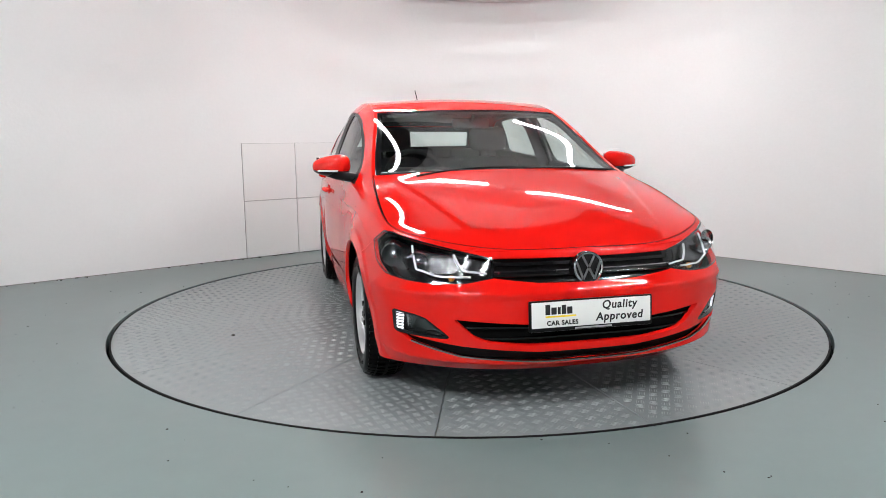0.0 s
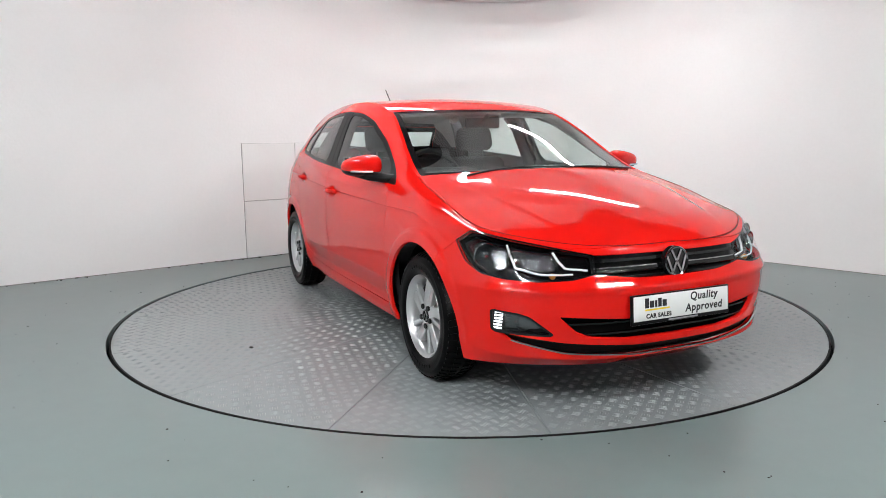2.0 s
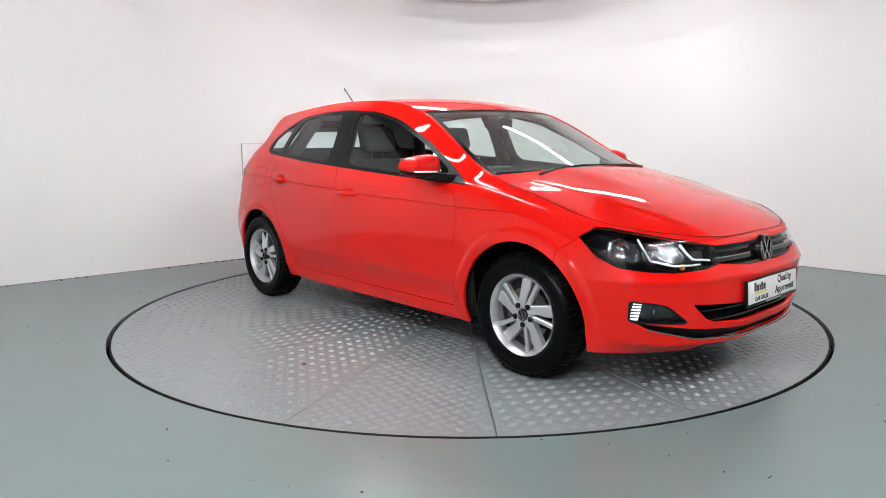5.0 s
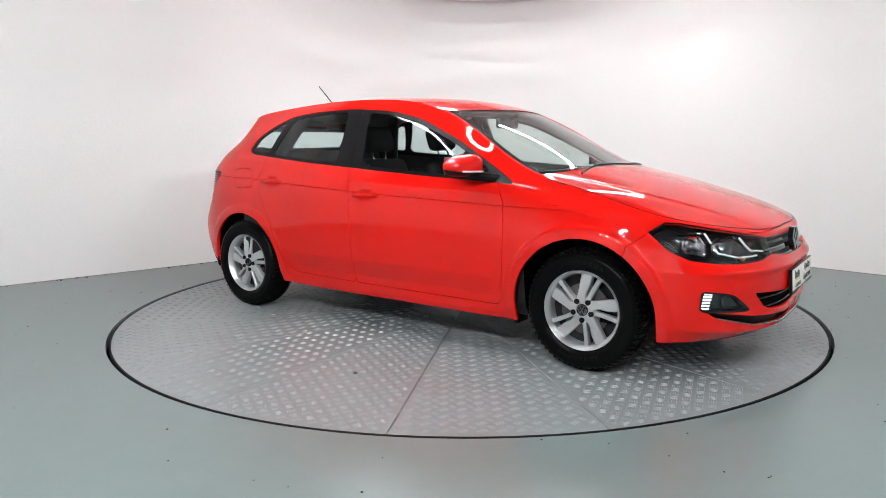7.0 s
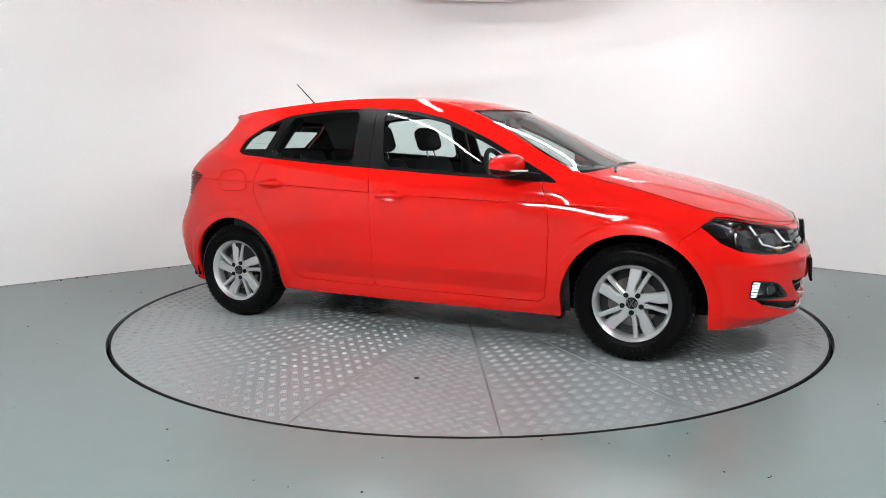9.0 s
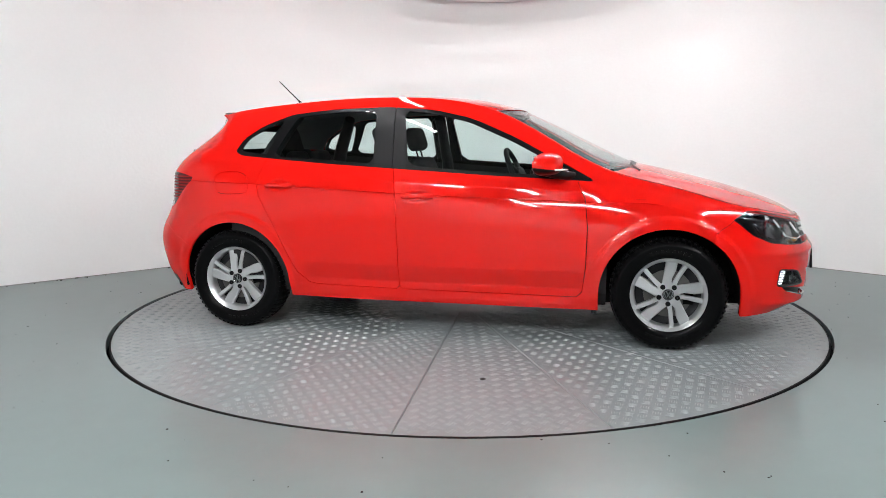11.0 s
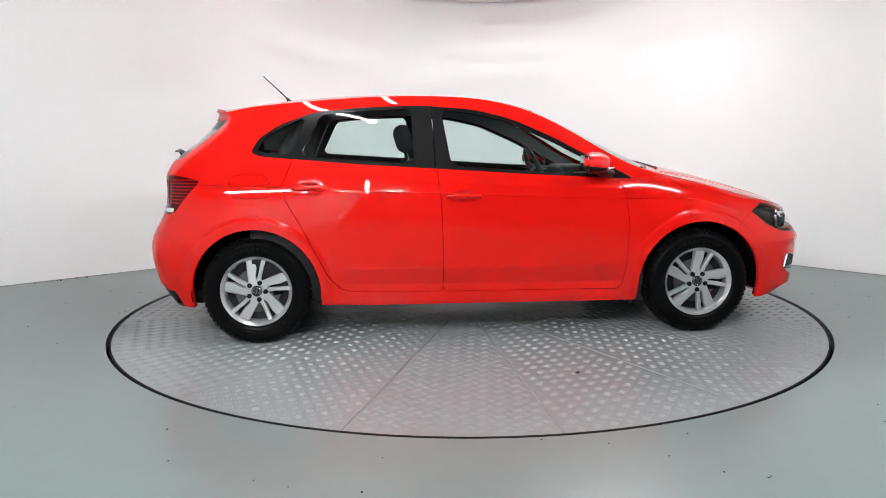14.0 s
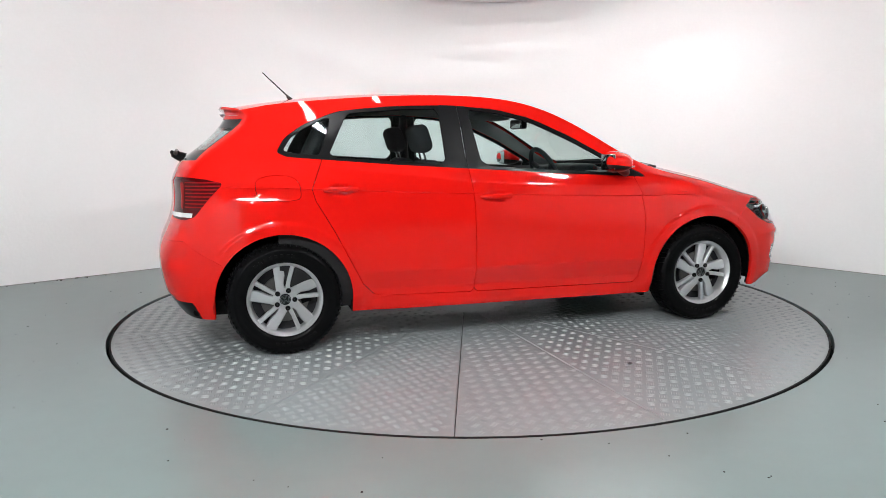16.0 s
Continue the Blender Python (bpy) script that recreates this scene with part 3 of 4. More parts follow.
M_REDLENS = material("dark_red_lens", (0.07, 0.002, 0.003), 0.10, coat=0.1, spec=0.12)
M_REDLENS2 = material("red_lens_bar", (0.30, 0.005, 0.007), 0.2, coat=0.05, spec=0.12)
M_CLEARLENS = material("clear_lens_bar", (0.75, 0.74, 0.72), 0.15, coat=1.0)


def glass(name, tint, face=0.05, rim=0.75):
    """A thin pane: clear with a tint, its gloss growing towards grazing angles."""
    m = bpy.data.materials.new(name)
    m.use_nodes = True
    nt = m.node_tree
    nt.nodes.remove(nt.nodes["Principled BSDF"])
    tr, gl, mix, lw, pw, mr = (nt.nodes.new("ShaderNode" + k) for k in ("BsdfTransparent", "BsdfGlossy", "MixShader", "LayerWeight", "Math", "MapRange"))
    tr.inputs[0].default_value = (*tint, 1)
    gl.inputs[0].default_value, gl.inputs[1].default_value = (1, 1, 1, 1), 0.0
    lw.inputs[0].default_value = 0.5
    pw.operation = "POWER"
    pw.inputs[1].default_value = 4.0
    mr.inputs[3].default_value, mr.inputs[4].default_value = face, rim
    nt.links.new(lw.outputs["Facing"], pw.inputs[0])
    nt.links.new(pw.outputs[0], mr.inputs[0])
    nt.links.new(mr.outputs[0], mix.inputs[0])
    nt.links.new(tr.outputs[0], mix.inputs[1])
    nt.links.new(gl.outputs[0], mix.inputs[2])
    nt.links.new(mix.outputs[0], nt.nodes["Material Output"].inputs[0])
    return m


M_GLASS = glass("tinted_car_glass", (0.79, 0.89, 0.875))
M_SCREEN = glass("windscreen_glass", (0.80, 0.86, 0.83))
M_LENS = glass("clear_lamp_cover", (0.95, 0.96, 0.97), 0.03, 0.30)

# ---- panel outlines, in the side view (x, z) ----
DLO = rounded([(-1.235, 1.054), (-1.288, 1.080), (-1.240, 1.158), (-1.13, 1.232), (-.948, 1.300), (-.796, 1.316), (-.629, 1.328), (-.332, 1.334),
               (-.039, 1.312), (.187, 1.259), (.444, 1.145), (.605, 1.057), (.860, .925), (.872, .905), (.78, .912), (.283, .940), (-.271, .979), (-.674, 1.006), (-1.066, 1.040)], 1, 0.3)
FDOOR = [(-.265, 1.40), (-.250, .976), (-.230, .819), (-.219, .5), (-.223, .300), (-.205, .281), (.79, .271), (.820, .300), (.839, .439), (.846, .66), (.830, .815), (.790, .905), (.9, 1.0), (.3, 1.40)]
RDOOR = [(-.265, 1.40), (-.250, .976), (-.230, .819), (-.219, .5), (-.223, .300), (-.240, .281), (-.74, .289), (-.795, .300), (-.858, .364), (-1.005, .66), (-1.096, .822), (-1.113, .886), (-1.053, 1.036), (-.90, 1.40)]
FLAP = rounded([(-1.405, .958), (-1.185, .962), (-1.165, .845), (-1.20, .828), (-1.37, .824), (-1.40, .86)], 3, 0.5)
Q_GLASS = rounded([(-1.205, 1.075), (-1.255, 1.090), (-1.205, 1.165), (-1.12, 1.215), (-.975, 1.280), (-1.06, 1.070), (-1.075, 1.062)], 2, 0.3)
R_GLASS = rounded([(-1.02, 1.052), (-.90, 1.285), (-.78, 1.298), (-.60, 1.310), (-.385, 1.314), (-.375, 1.005), (-.66, 1.026)], 1, 0.2)
F_GLASS = rounded([(-.215, 1.308), (-.045, 1.292), (.175, 1.240), (.43, 1.126), (.60, 1.036), (.70, .982), (.70, .935), (.283, .960), (-.165, .992)], 1, 0.2)
# outlines round the corners: (station number, height)
HEADLAMP = [(1.10, .667), (1.6, .694), (2, .714), (2.6, .735), (3.2, .753), (3.65, .754), (4.10, .708), (3.66, .628), (3.15, .588), (2.6, .574), (2.0, .566), (1.5, .572), (1.10, .592)]
GRILLE = [(-.5, .660), (1.12, .666), (1.12, .590), (.6, .570), (-.5, .560)]
LOW_GRILLE = [(-.5, .412), (.7, .406), (1.70, .428), (1.42, .356), (1.2, .333), (.7, .317), (-.5, .312)]
LIP = [(-.5, .283), (.6, .289), (1.6, .317), (2.80, .356), (2.55, .322), (1.6, .270), (.6, .243), (-.5, .236)]
FOG = rounded([(2.92, .452), (2.35, .440), (2.10, .425), (1.74, .352), (1.80, .342), (2.95, .352)], 1, 0.2)
TAIL = rounded([(11.84, .925), (12.3, .948), (12.9, .958), (13.7, .956), (13.7, .742), (12.86, .735), (12.5, .755)], 1, 0.2)
REAR_SCREEN = [(12.86, 1.262), (16.5, 1.272), (16.5, 1.03), (12.86, 1.042)]
BUMPER_F = [(-1, 0), (-1, .72), (1.1, .69), (4.06, .712), (4.36, .640), (4.6, .30), (4.6, 0)]
BUMPER_R = [(17, 0), (17, .62), (12.7, .63), (12.2, .55), (11.9, .50), (11.9, 0)]


def arch(xc, r, grow=0.0):
    def f(V, A):
        d = np.hypot(V[:, 0] - xc, np.maximum(V[:, 2] - 0.293, 0)) - r - grow
        return np.where(np.abs(V[:, 1]) > 0.5, d, 1.0)
    return f


def lathe(bm, prof, n=64, caps=False):
    """Turn the (radius, y) profile round the y axis."""
    rings = [[bm.verts.new((r * math.cos(2 * math.pi * i / n), y, r * math.sin(2 * math.pi * i / n))) for i in range(n)] for r, y in prof]
    for a, b in zip(rings, rings[1:]):
        for i in range(n):
            bm.faces.new((a[i], a[(i + 1) % n], b[(i + 1) % n], b[i]))
    if caps:
        bm.faces.new(rings[-1])
    bmesh.ops.recalc_face_normals(bm, faces=bm.faces)
    return bm


def tube(bm, pts, r, n=8):
    """A round bar along pts."""
    pts = [Vector(p) for p in pts]
    rings = []
    for i, p in enumerate(pts):
        d = (pts[min(i + 1, len(pts) - 1)] - pts[max(i - 1, 0)]).normalized()
        a = d.orthogonal().normalized()
        b = d.cross(a)
        rr = r[i] if isinstance(r, (list, tuple)) else r
        rings.append([bm.verts.new(p + (a * math.cos(2 * math.pi * k / n) + b * math.sin(2 * math.pi * k / n)) * rr) for k in range(n)])
    # keep the rings in step
    for i in range(1, len(rings)):
        k = min(range(n), key=lambda q: (rings[i][q].co - pts[i] - (rings[i - 1][0].co - pts[i - 1])).length)
        cand = rings[i][k:] + rings[i][:k]
        rings[i] = cand
    for a, b in zip(rings, rings[1:]):
        for k in range(n):
            bm.faces.new((a[k], a[(k + 1) % n], b[(k + 1) % n], b[k]))
    bm.faces.new(rings[0][::-1])
    bm.faces.new(rings[-1])
    bmesh.ops.recalc_face_normals(bm, faces=bm.faces)
    return bm


def slab(bm, outline, y0, y1, inset=0.006):
    """A plate over an (x, z) outline from y0 (back) to y1 (front), with a chamfered front edge."""
    n = len(outline)
    c = Vector((sum(p[0] for p in outline) / n, sum(p[1] for p in outline) / n))
    back = [bm.verts.new((x, y0, z)) for x, z in outline]
    s = 1 if y1 > y0 else -1
    rim = [bm.verts.new((x, y1 - s * inset, z)) for x, z in outline]
    face = []
    for i, (x, z) in enumerate(outline):
        a, b = Vector(outline[i - 1]), Vector(outline[(i + 1) % n])
        p = Vector((x, z))
        d = ((p - a).normalized() + (b - p).normalized())
        nrm = Vector((-d.y, d.x)).normalized()
        if (c - p).dot(nrm) < 0:
            nrm = -nrm
        face.append(bm.verts.new((x + nrm.x * inset, y1, z + nrm.y * inset)))
    for lo, hi in ((back, rim), (rim, face)):
        for i in range(n):
            bm.faces.new((lo[i], lo[(i + 1) % n], hi[(i + 1) % n], hi[i]))
    bm.faces.new(face)
    bm.faces.new(back)
    return bm


def flat_text(name, words, size, mat, parent, m, shear=0.0):
    c = bpy.data.curves.new(name, "FONT")
    c.offset = 0.0011
    c.space_character = 1.12
    c.body, c.size, c.align_x, c.align_y, c.extrude, c.shear = words, size, "CENTER", "CENTER", 0.0004, shear
    tmp = new(name + "_outline", c)
    bpy.context.view_layer.update()
    me = bpy.data.meshes.new_from_object(tmp.evaluated_get(bpy.context.evaluated_depsgraph_get()))
    bpy.data.objects.remove(tmp)
    me.name = name
    me.materials.clear()
    me.materials.append(mat)
    ob = new(name, me)
    ob.parent = parent
    ob.matrix_basis = m
    return ob


def build_wheel():
    """A wheel whose outer face looks along -y, its axle at the origin."""
    bm = bmesh.new()
    lathe(bm, [(.066, -.03), (.066, -.060), (.060, -.066), (.036, -.068), (.034, -.066), (.001, -.066)], 48)
    w = part("wheel", bm, M_ALLOY, None, "silver alloy wheel with black tyre", 30)
    R = 0.304
    bm = bmesh.new()
    lathe(bm, [(.196, -.075), (.203, -.088), (.222, -.096), (.245, -.099), (.262, -.097), (.266, -.0985), (.272, -.096), (.284, -.088), (.2965, -.072), (.3015, -.05), (R, 0), (.3015, .05),
               (.2965, .072), (.284, .088), (.262, .097), (.222, .095), (.200, .08)], 96)
    tyre = part("tyre", bm, M_TYRE, w, "black rubber tyre with dressed sidewall", 50)
    bm = bmesh.new()
    for i in range(60):
        a = 2 * math.pi * i / 60
        for y0, y1, sk in ((-.086, -.052, .02), (-.046, -.008, -.012), (.008, .046, .012), (.052, .086, -.02)):
            r1 = R + .0015 - (0.010 if abs(y0 + y1) > 0.12 else 0)
            da = 0.040
            q = []
            for aa, yy in ((a, y0), (a + da, y0), (a + da + sk, y1), (a + sk, y1)):
                rr = R + .004 - 0.055 * max(abs(yy) - 0.045, 0) ** 1.0 * (1 + 9 * max(abs(yy) - .05, 0) / .036 * .6)
                q.append((aa, yy, rr))
            top = [bm.verts.new((rr * math.cos(aa), yy, rr * math.sin(aa))) for aa, yy, rr in q]
            low = [bm.verts.new(((rr - .012) * math.cos(aa), yy, (rr - .012) * math.sin(aa))) for aa, yy, rr in q]
            bm.faces.new(top)
            for k in range(4):
                bm.faces.new((top[k], low[k], low[(k + 1) % 4], top[(k + 1) % 4]))
    bmesh.ops.recalc_face_normals(bm, faces=bm.faces)
    tagged(part("tread_block", bm, M_TYRE, w), kind="stuff")
    bm = bmesh.new()
    for a0 in (62, 242):
        for i in range(8):
            a = radians(a0 + i * 7)
            for r0, r1 in ((.232, .248),):
                q = [(r * math.cos(b), -.1008, r * math.sin(b)) for r, b in ((r0, a), (r1, a), (r1, a + .075), (r0, a + .075))]
                hi = [bm.verts.new(p) for p in q]
                lo = [bm.verts.new((p[0], -.095, p[2])) for p in q]
                bm.faces.new(hi)
                for k in range(4):
                    bm.faces.new((hi[k], lo[k], lo[(k + 1) % 4], hi[(k + 1) % 4]))
    bmesh.ops.recalc_face_normals(bm, faces=bm.faces)
    tagged(part("sidewall_bar", bm, M_WALLBAR, w), kind="stuff")
    bm = bmesh.new()
    lathe(bm, [(.176, .07), (.172, .0), (.176, -.05), (.184, -.074), (.194, -.082), (.1985, -.088), (.2005, -.084), (.200, -.07)], 96)
    part("rim", bm, M_ALLOY, w, "silver alloy rim", 50)
    # disc behind the spokes, its near-black colour stands for shade in the gaps
    bm = bmesh.new()
    lathe(bm, [(.178, -.020), (.12, -.008), (.06, -.008), (.01, -.008)], 64)
    part("spoke_gap_disc", bm, M_SPOKE_GAP, w, "dark disc for the shade behind the spokes", 40)
    bm = bmesh.new()
    lathe(bm, [(.128, -.022), (.128, -.034), (.075, -.034), (.07, -.045), (.03, -.045)], 64)
    part("brake_disc", bm, M_STEEL, w, "steel brake disc", 30)
    bm = bmesh.new()
    box(bm, .075, .135, -.036, -.012, -.06, .06, .008)
    part("brake_caliper", bm, M_UNDER, w, "dark brake caliper", 30)
    # five broad spokes, each with a slim one beside it
    for k in range(5):
        turn = Matrix.Rotation(-2 * math.pi * k / 5, 4, "Y")
        bm = bmesh.new()
        slab(bm, [(-.034, .046), (.014, .046), (.017, .082), (.037, .126), (.046, .175), (.046, .190), (-.012, .190), (-.015, .17), (-.028, .082)], -.038, -.070, .005)
        bmesh.ops.recalc_face_normals(bm, faces=bm.faces)
        bmesh.ops.transform(bm, matrix=turn @ Matrix.Rotation(radians(-4), 4, "X"), verts=bm.verts)
        part("broad_spoke", bm, M_ALLOY, w, "", 20)
        bm = bmesh.new()
        slab(bm, [(.018, .050), (.038, .046), (.054, .083), (.088, .140), (.106, .160), (.080, .174), (.064, .146), (.022, .068)], -.038, -.066, .004)
        bmesh.ops.recalc_face_normals(bm, faces=bm.faces)
        bmesh.ops.transform(bm, matrix=turn, verts=bm.verts)
        part("slim_spoke", bm, M_ALLOY, w, "", 20)
        bm = bmesh.new()
        a = 2 * math.pi * (k + 0.5) / 5
        lathe(bm, [(.0135, -.055), (.0135, -.074), (.011, -.0765), (.001, -.0765)], 12)
        bmesh.ops.translate(bm, verts=bm.verts, vec=(.050 * math.sin(a), 0, .050 * math.cos(a)))
        part("wheel_bolt", bm, M_TRIM, w, "black wheel bolt", 30)
    bm = bmesh.new()
    lathe(bm, [(.030, -.064), (.030, -.071), (.027, -.073), (.001, -.073)], 32)
    cap = part("centre_cap", bm, M_GLOSSB, w, "black centre cap", 30)
    emblem(w, pose(0, -.0735, 0, 90, 0, 0), .027)
    return w


def emblem(parent, m, r):
    """Chrome ring with two plain chevrons, in the plane x, y, facing z."""
    bm = bmesh.new()
    n, prof = 48, [(.85, 0), (.85, .05), (.93, .10), (1.0, .05), (1.0, 0)]
    rings = [[bm.verts.new((q * r * math.cos(2 * math.pi * i / n), q * r * math.sin(2 * math.pi * i / n), h * r)) for i in range(n)] for q, h in prof]
    for a, b in zip(rings, rings[1:]):
        for i in range(n):
            bm.faces.new((a[i], a[(i + 1) % n], b[(i + 1) % n], b[i]))
    for pts in ([(-.42, .78), (0, -.02), (.42, .78)], [(-.80, .38), (-.38, -.72), (0, .02), (.38, -.72), (.80, .38)]):
        for (x0, y0), (x1, y1) in zip(pts, pts[1:]):
            d = Vector((x1 - x0, y1 - y0))
            nn = Vector((-d.y, d.x)).normalized() * 0.075
            q = [(x0 + nn.x, y0 + nn.y), (x0 - nn.x, y0 - nn.y), (x1 - nn.x, y1 - nn.y), (x1 + nn.x, y1 + nn.y)]
            lo = [bm.verts.new((x * r, y * r, 0)) for x, y in q]
            hi = [bm.verts.new((x * r, y * r, .06 * r)) for x, y in q]
            bm.faces.new(hi)
            for i in range(4):
                bm.faces.new((lo[i], lo[(i + 1) % 4], hi[(i + 1) % 4], hi[i]))
    bmesh.ops.recalc_face_normals(bm, faces=bm.faces)
    ob = part("emblem", bm, M_CHROME, parent, "round chrome emblem", 30)
    ob.matrix_basis = m
    return ob


def strip(s, z0, z1):
    """The part of a surface between two heights."""
    return s.inside(lambda V, A: z0 - V[:, 2]).inside(lambda V, A: V[:, 2] - z1)


def ahead(k):
    return lambda V, A: A - station(k)


def both(f, g):
    return lambda V, A: np.maximum(f(V, A), g(V, A))


def below_glass(V, A):
    return V[:, 2] - (1.08 - (V[:, 0] + 1.29) * 0.0777)


def two(s):
    return [s, s.mirrored()]


def blob(name, center, size, mat, parent, label="", bevel=0.35, m=None, taper=0.0, seg=3):
    """A soft-edged block; bevel as a share of its smallest side."""
    bm = bmesh.new()
    sx, sy, sz = size
    bmesh.ops.create_cube(bm, size=1)
    for v in bm.verts:
        k = 1 - taper * (v.co.z + 0.5)
        v.co = (v.co.x * sx * k, v.co.y * sy * k, v.co.z * sz)
    bmesh.ops.bevel(bm, geom=list(bm.edges), offset=min(size) * bevel, segments=seg, affect="EDGES", profile=0.5)
    t = pose(*center) @ (m or Matrix())
    bmesh.ops.transform(bm, matrix=t, verts=bm.verts)
    return part(name, bm, mat, parent, label, 60)


def on_body(S, k, z, push=0.0):
    """Place and normal on the body's flank at station k and height z."""
    d = (S.A - station(k)) ** 2 + (S.V[:, 2] - z) ** 2
    near = np.argpartition(d, 16)[:16]
    w = np.exp(-d[near] / 0.00016)[:, None]
    if w.sum() < 1e-6:
        w[:] = 1
    p, n = (S.V[near] * w).sum(0) / w.sum(), (S.N[near] * w).sum(0)
    n /= np.linalg.norm(n)
    return Vector(p - n * push), Vector(n)


def build_front(car, S, sign):
    """Lamp insides for one side of the nose; sign 1 for the driver's side as modelled, -1 for the mirrored one."""
    k = Vector((1, sign, 1))

    def at(st, z, push):
        p, n = on_body(S, st, z, push)
        return Vector((p.x, p.y * sign, p.z)), Vector((n.x, n.y * sign, n.z))
    lamp = skin("headlight", [S.inside(wrap(HEADLAMP, -.001)) if sign > 0 else S.inside(wrap(HEADLAMP, -.001)).mirrored()], M_LENS, car, "clear headlight cover over dark housing")
    back = S.inside(wrap(HEADLAMP, -.001))
    ring = back.outside(wrap(HEADLAMP, -.007)).pushed(.0015)
    skin("lamp_bezel", [ring if sign > 0 else ring.mirrored()], M_GLOSSB, lamp, "black lamp edge")
    deep = back.pushed(.055)
    skin("housing", [deep if sign > 0 else deep.mirrored()], M_GLOSSB, lamp, "black lamp housing")
    for st, z, r in ((3.05, .668, .050), (2.35, .650, .044)):
        p, n = at(st, z, .050)
        d = Vector((1, 0.10 * -sign * -1, 0)).normalized()
        bm = bmesh.new()
        prof = [(r, 0.0), (r * .97, -.004), (r * .85, .008), (r * .62, .022), (r * .34, .032), (r * .28, .030), (r * .26, .012), (.002, .008)]
        lathe(bm, prof, 32)
        q = Vector((0, -1, 0)).rotation_difference(Vector((0.94, -0.34 * sign, 0)).normalized())
        bmesh.ops.transform(bm, matrix=Matrix.Translation(p + n * 0.030) @ q.to_matrix().to_4x4(), verts=bm.verts)
        part("reflector", bm, M_SATIN, lamp, "bright bowl reflector", 40)
    p, n = at(1.75, .600, .040)
    bm = bmesh.new()
    bmesh.ops.create_uvsphere(bm, u_segments=16, v_segments=10, radius=.013, matrix=Matrix.Translation(p))
    part("turn_bulb", bm, M_AMBER, lamp, "amber turn bulb", 60)
    for pts in ([(3.42, .700), (2.62, .712), (2.50, .640), (2.75, .612), (3.30, .640)], [(2.28, .695), (1.72, .684), (1.62, .640), (1.72, .618), (2.20, .616)]):
        q = back.inside(wrap(pts)).pushed(.042)
        skin("reflector_panel", [q if sign > 0 else q.mirrored()], M_FACET, lamp, "bright ridged reflector", .02)
    for pts, r in (([(2.52, .714), (2.46, .670), (2.38, .622)], .0048), ([(2.38, .622), (1.9, .600), (1.45, .600)], .0045),
                   ([(1.70, .684), (1.64, .650), (1.55, .622)], .0055), ([(1.55, .622), (1.2, .612)], .0045)):
        bm = bmesh.new()
        line = []
        for (a, za), (b, zb) in zip(pts, pts[1:]):
            line += [at(a + (b - a) * t / 6, za + (zb - za) * t / 6, .022)[0] for t in range(6)]
        line.append(at(*pts[-1], .022)[0])
        tube(bm, line, r, 8)
        part("light_guide", bm, M_GUIDE, lamp, "white light guide", 50)
    # fog lamp pocket with the lit daytime stack
    fog = S.inside(wrap(FOG))
    pocket = skin("fog_light", [fog.pushed(.040) if sign > 0 else fog.pushed(.040).mirrored()], M_TRIM, car, "black fog light pocket with lit white stack")
    rim = fog.outside(wrap(FOG, -.009)).pushed(.001)
    skin("pocket_frame", [rim if sign > 0 else rim.mirrored()], M_GLOSSB, pocket, "gloss black frame", .03)
    cover = fog.inside(wrap(FOG, -.009)).pushed(.006)
    skin("fog_cover", [cover if sign > 0 else cover.mirrored()], M_LENS, pocket, "clear cover")
    for i in range(6):
        z = .366 + i * .0138
        bm = bmesh.new()
        line = [at(st, z, .012)[0] for st in (2.90 - .014 * i, 2.84 - .014 * i, 2.78 - .014 * i, 2.72 - .014 * i)]
        tube(bm, line, .0048, 6)
        part("daytime_led", bm, M_LED, pocket, "lit white strip")
    q = fog.inside(wrap([(2.66, .436), (2.36, .431), (2.14, .414), (1.92, .366), (2.66, .364)])).pushed(.030)
    skin("fog_backing", [q if sign > 0 else q.mirrored()], M_FACET, pocket, "bright ridged fog reflector", .012)
    p, n = at(2.25, .392, .026)
    bm = bmesh.new()
    lathe(bm, [(.034, 0), (.033, -.004), (.026, .008), (.012, .016), (.001, .016)], 28)
    q = Vector((0, -1, 0)).rotation_difference(Vector((0.95, -0.3 * sign, 0)).normalized())
    bmesh.ops.transform(bm, matrix=Matrix.Translation(p) @ q.to_matrix().to_4x4(), verts=bm.verts)
    part("fog_reflector", bm, M_SATIN, pocket, "bright fog reflector", 40)


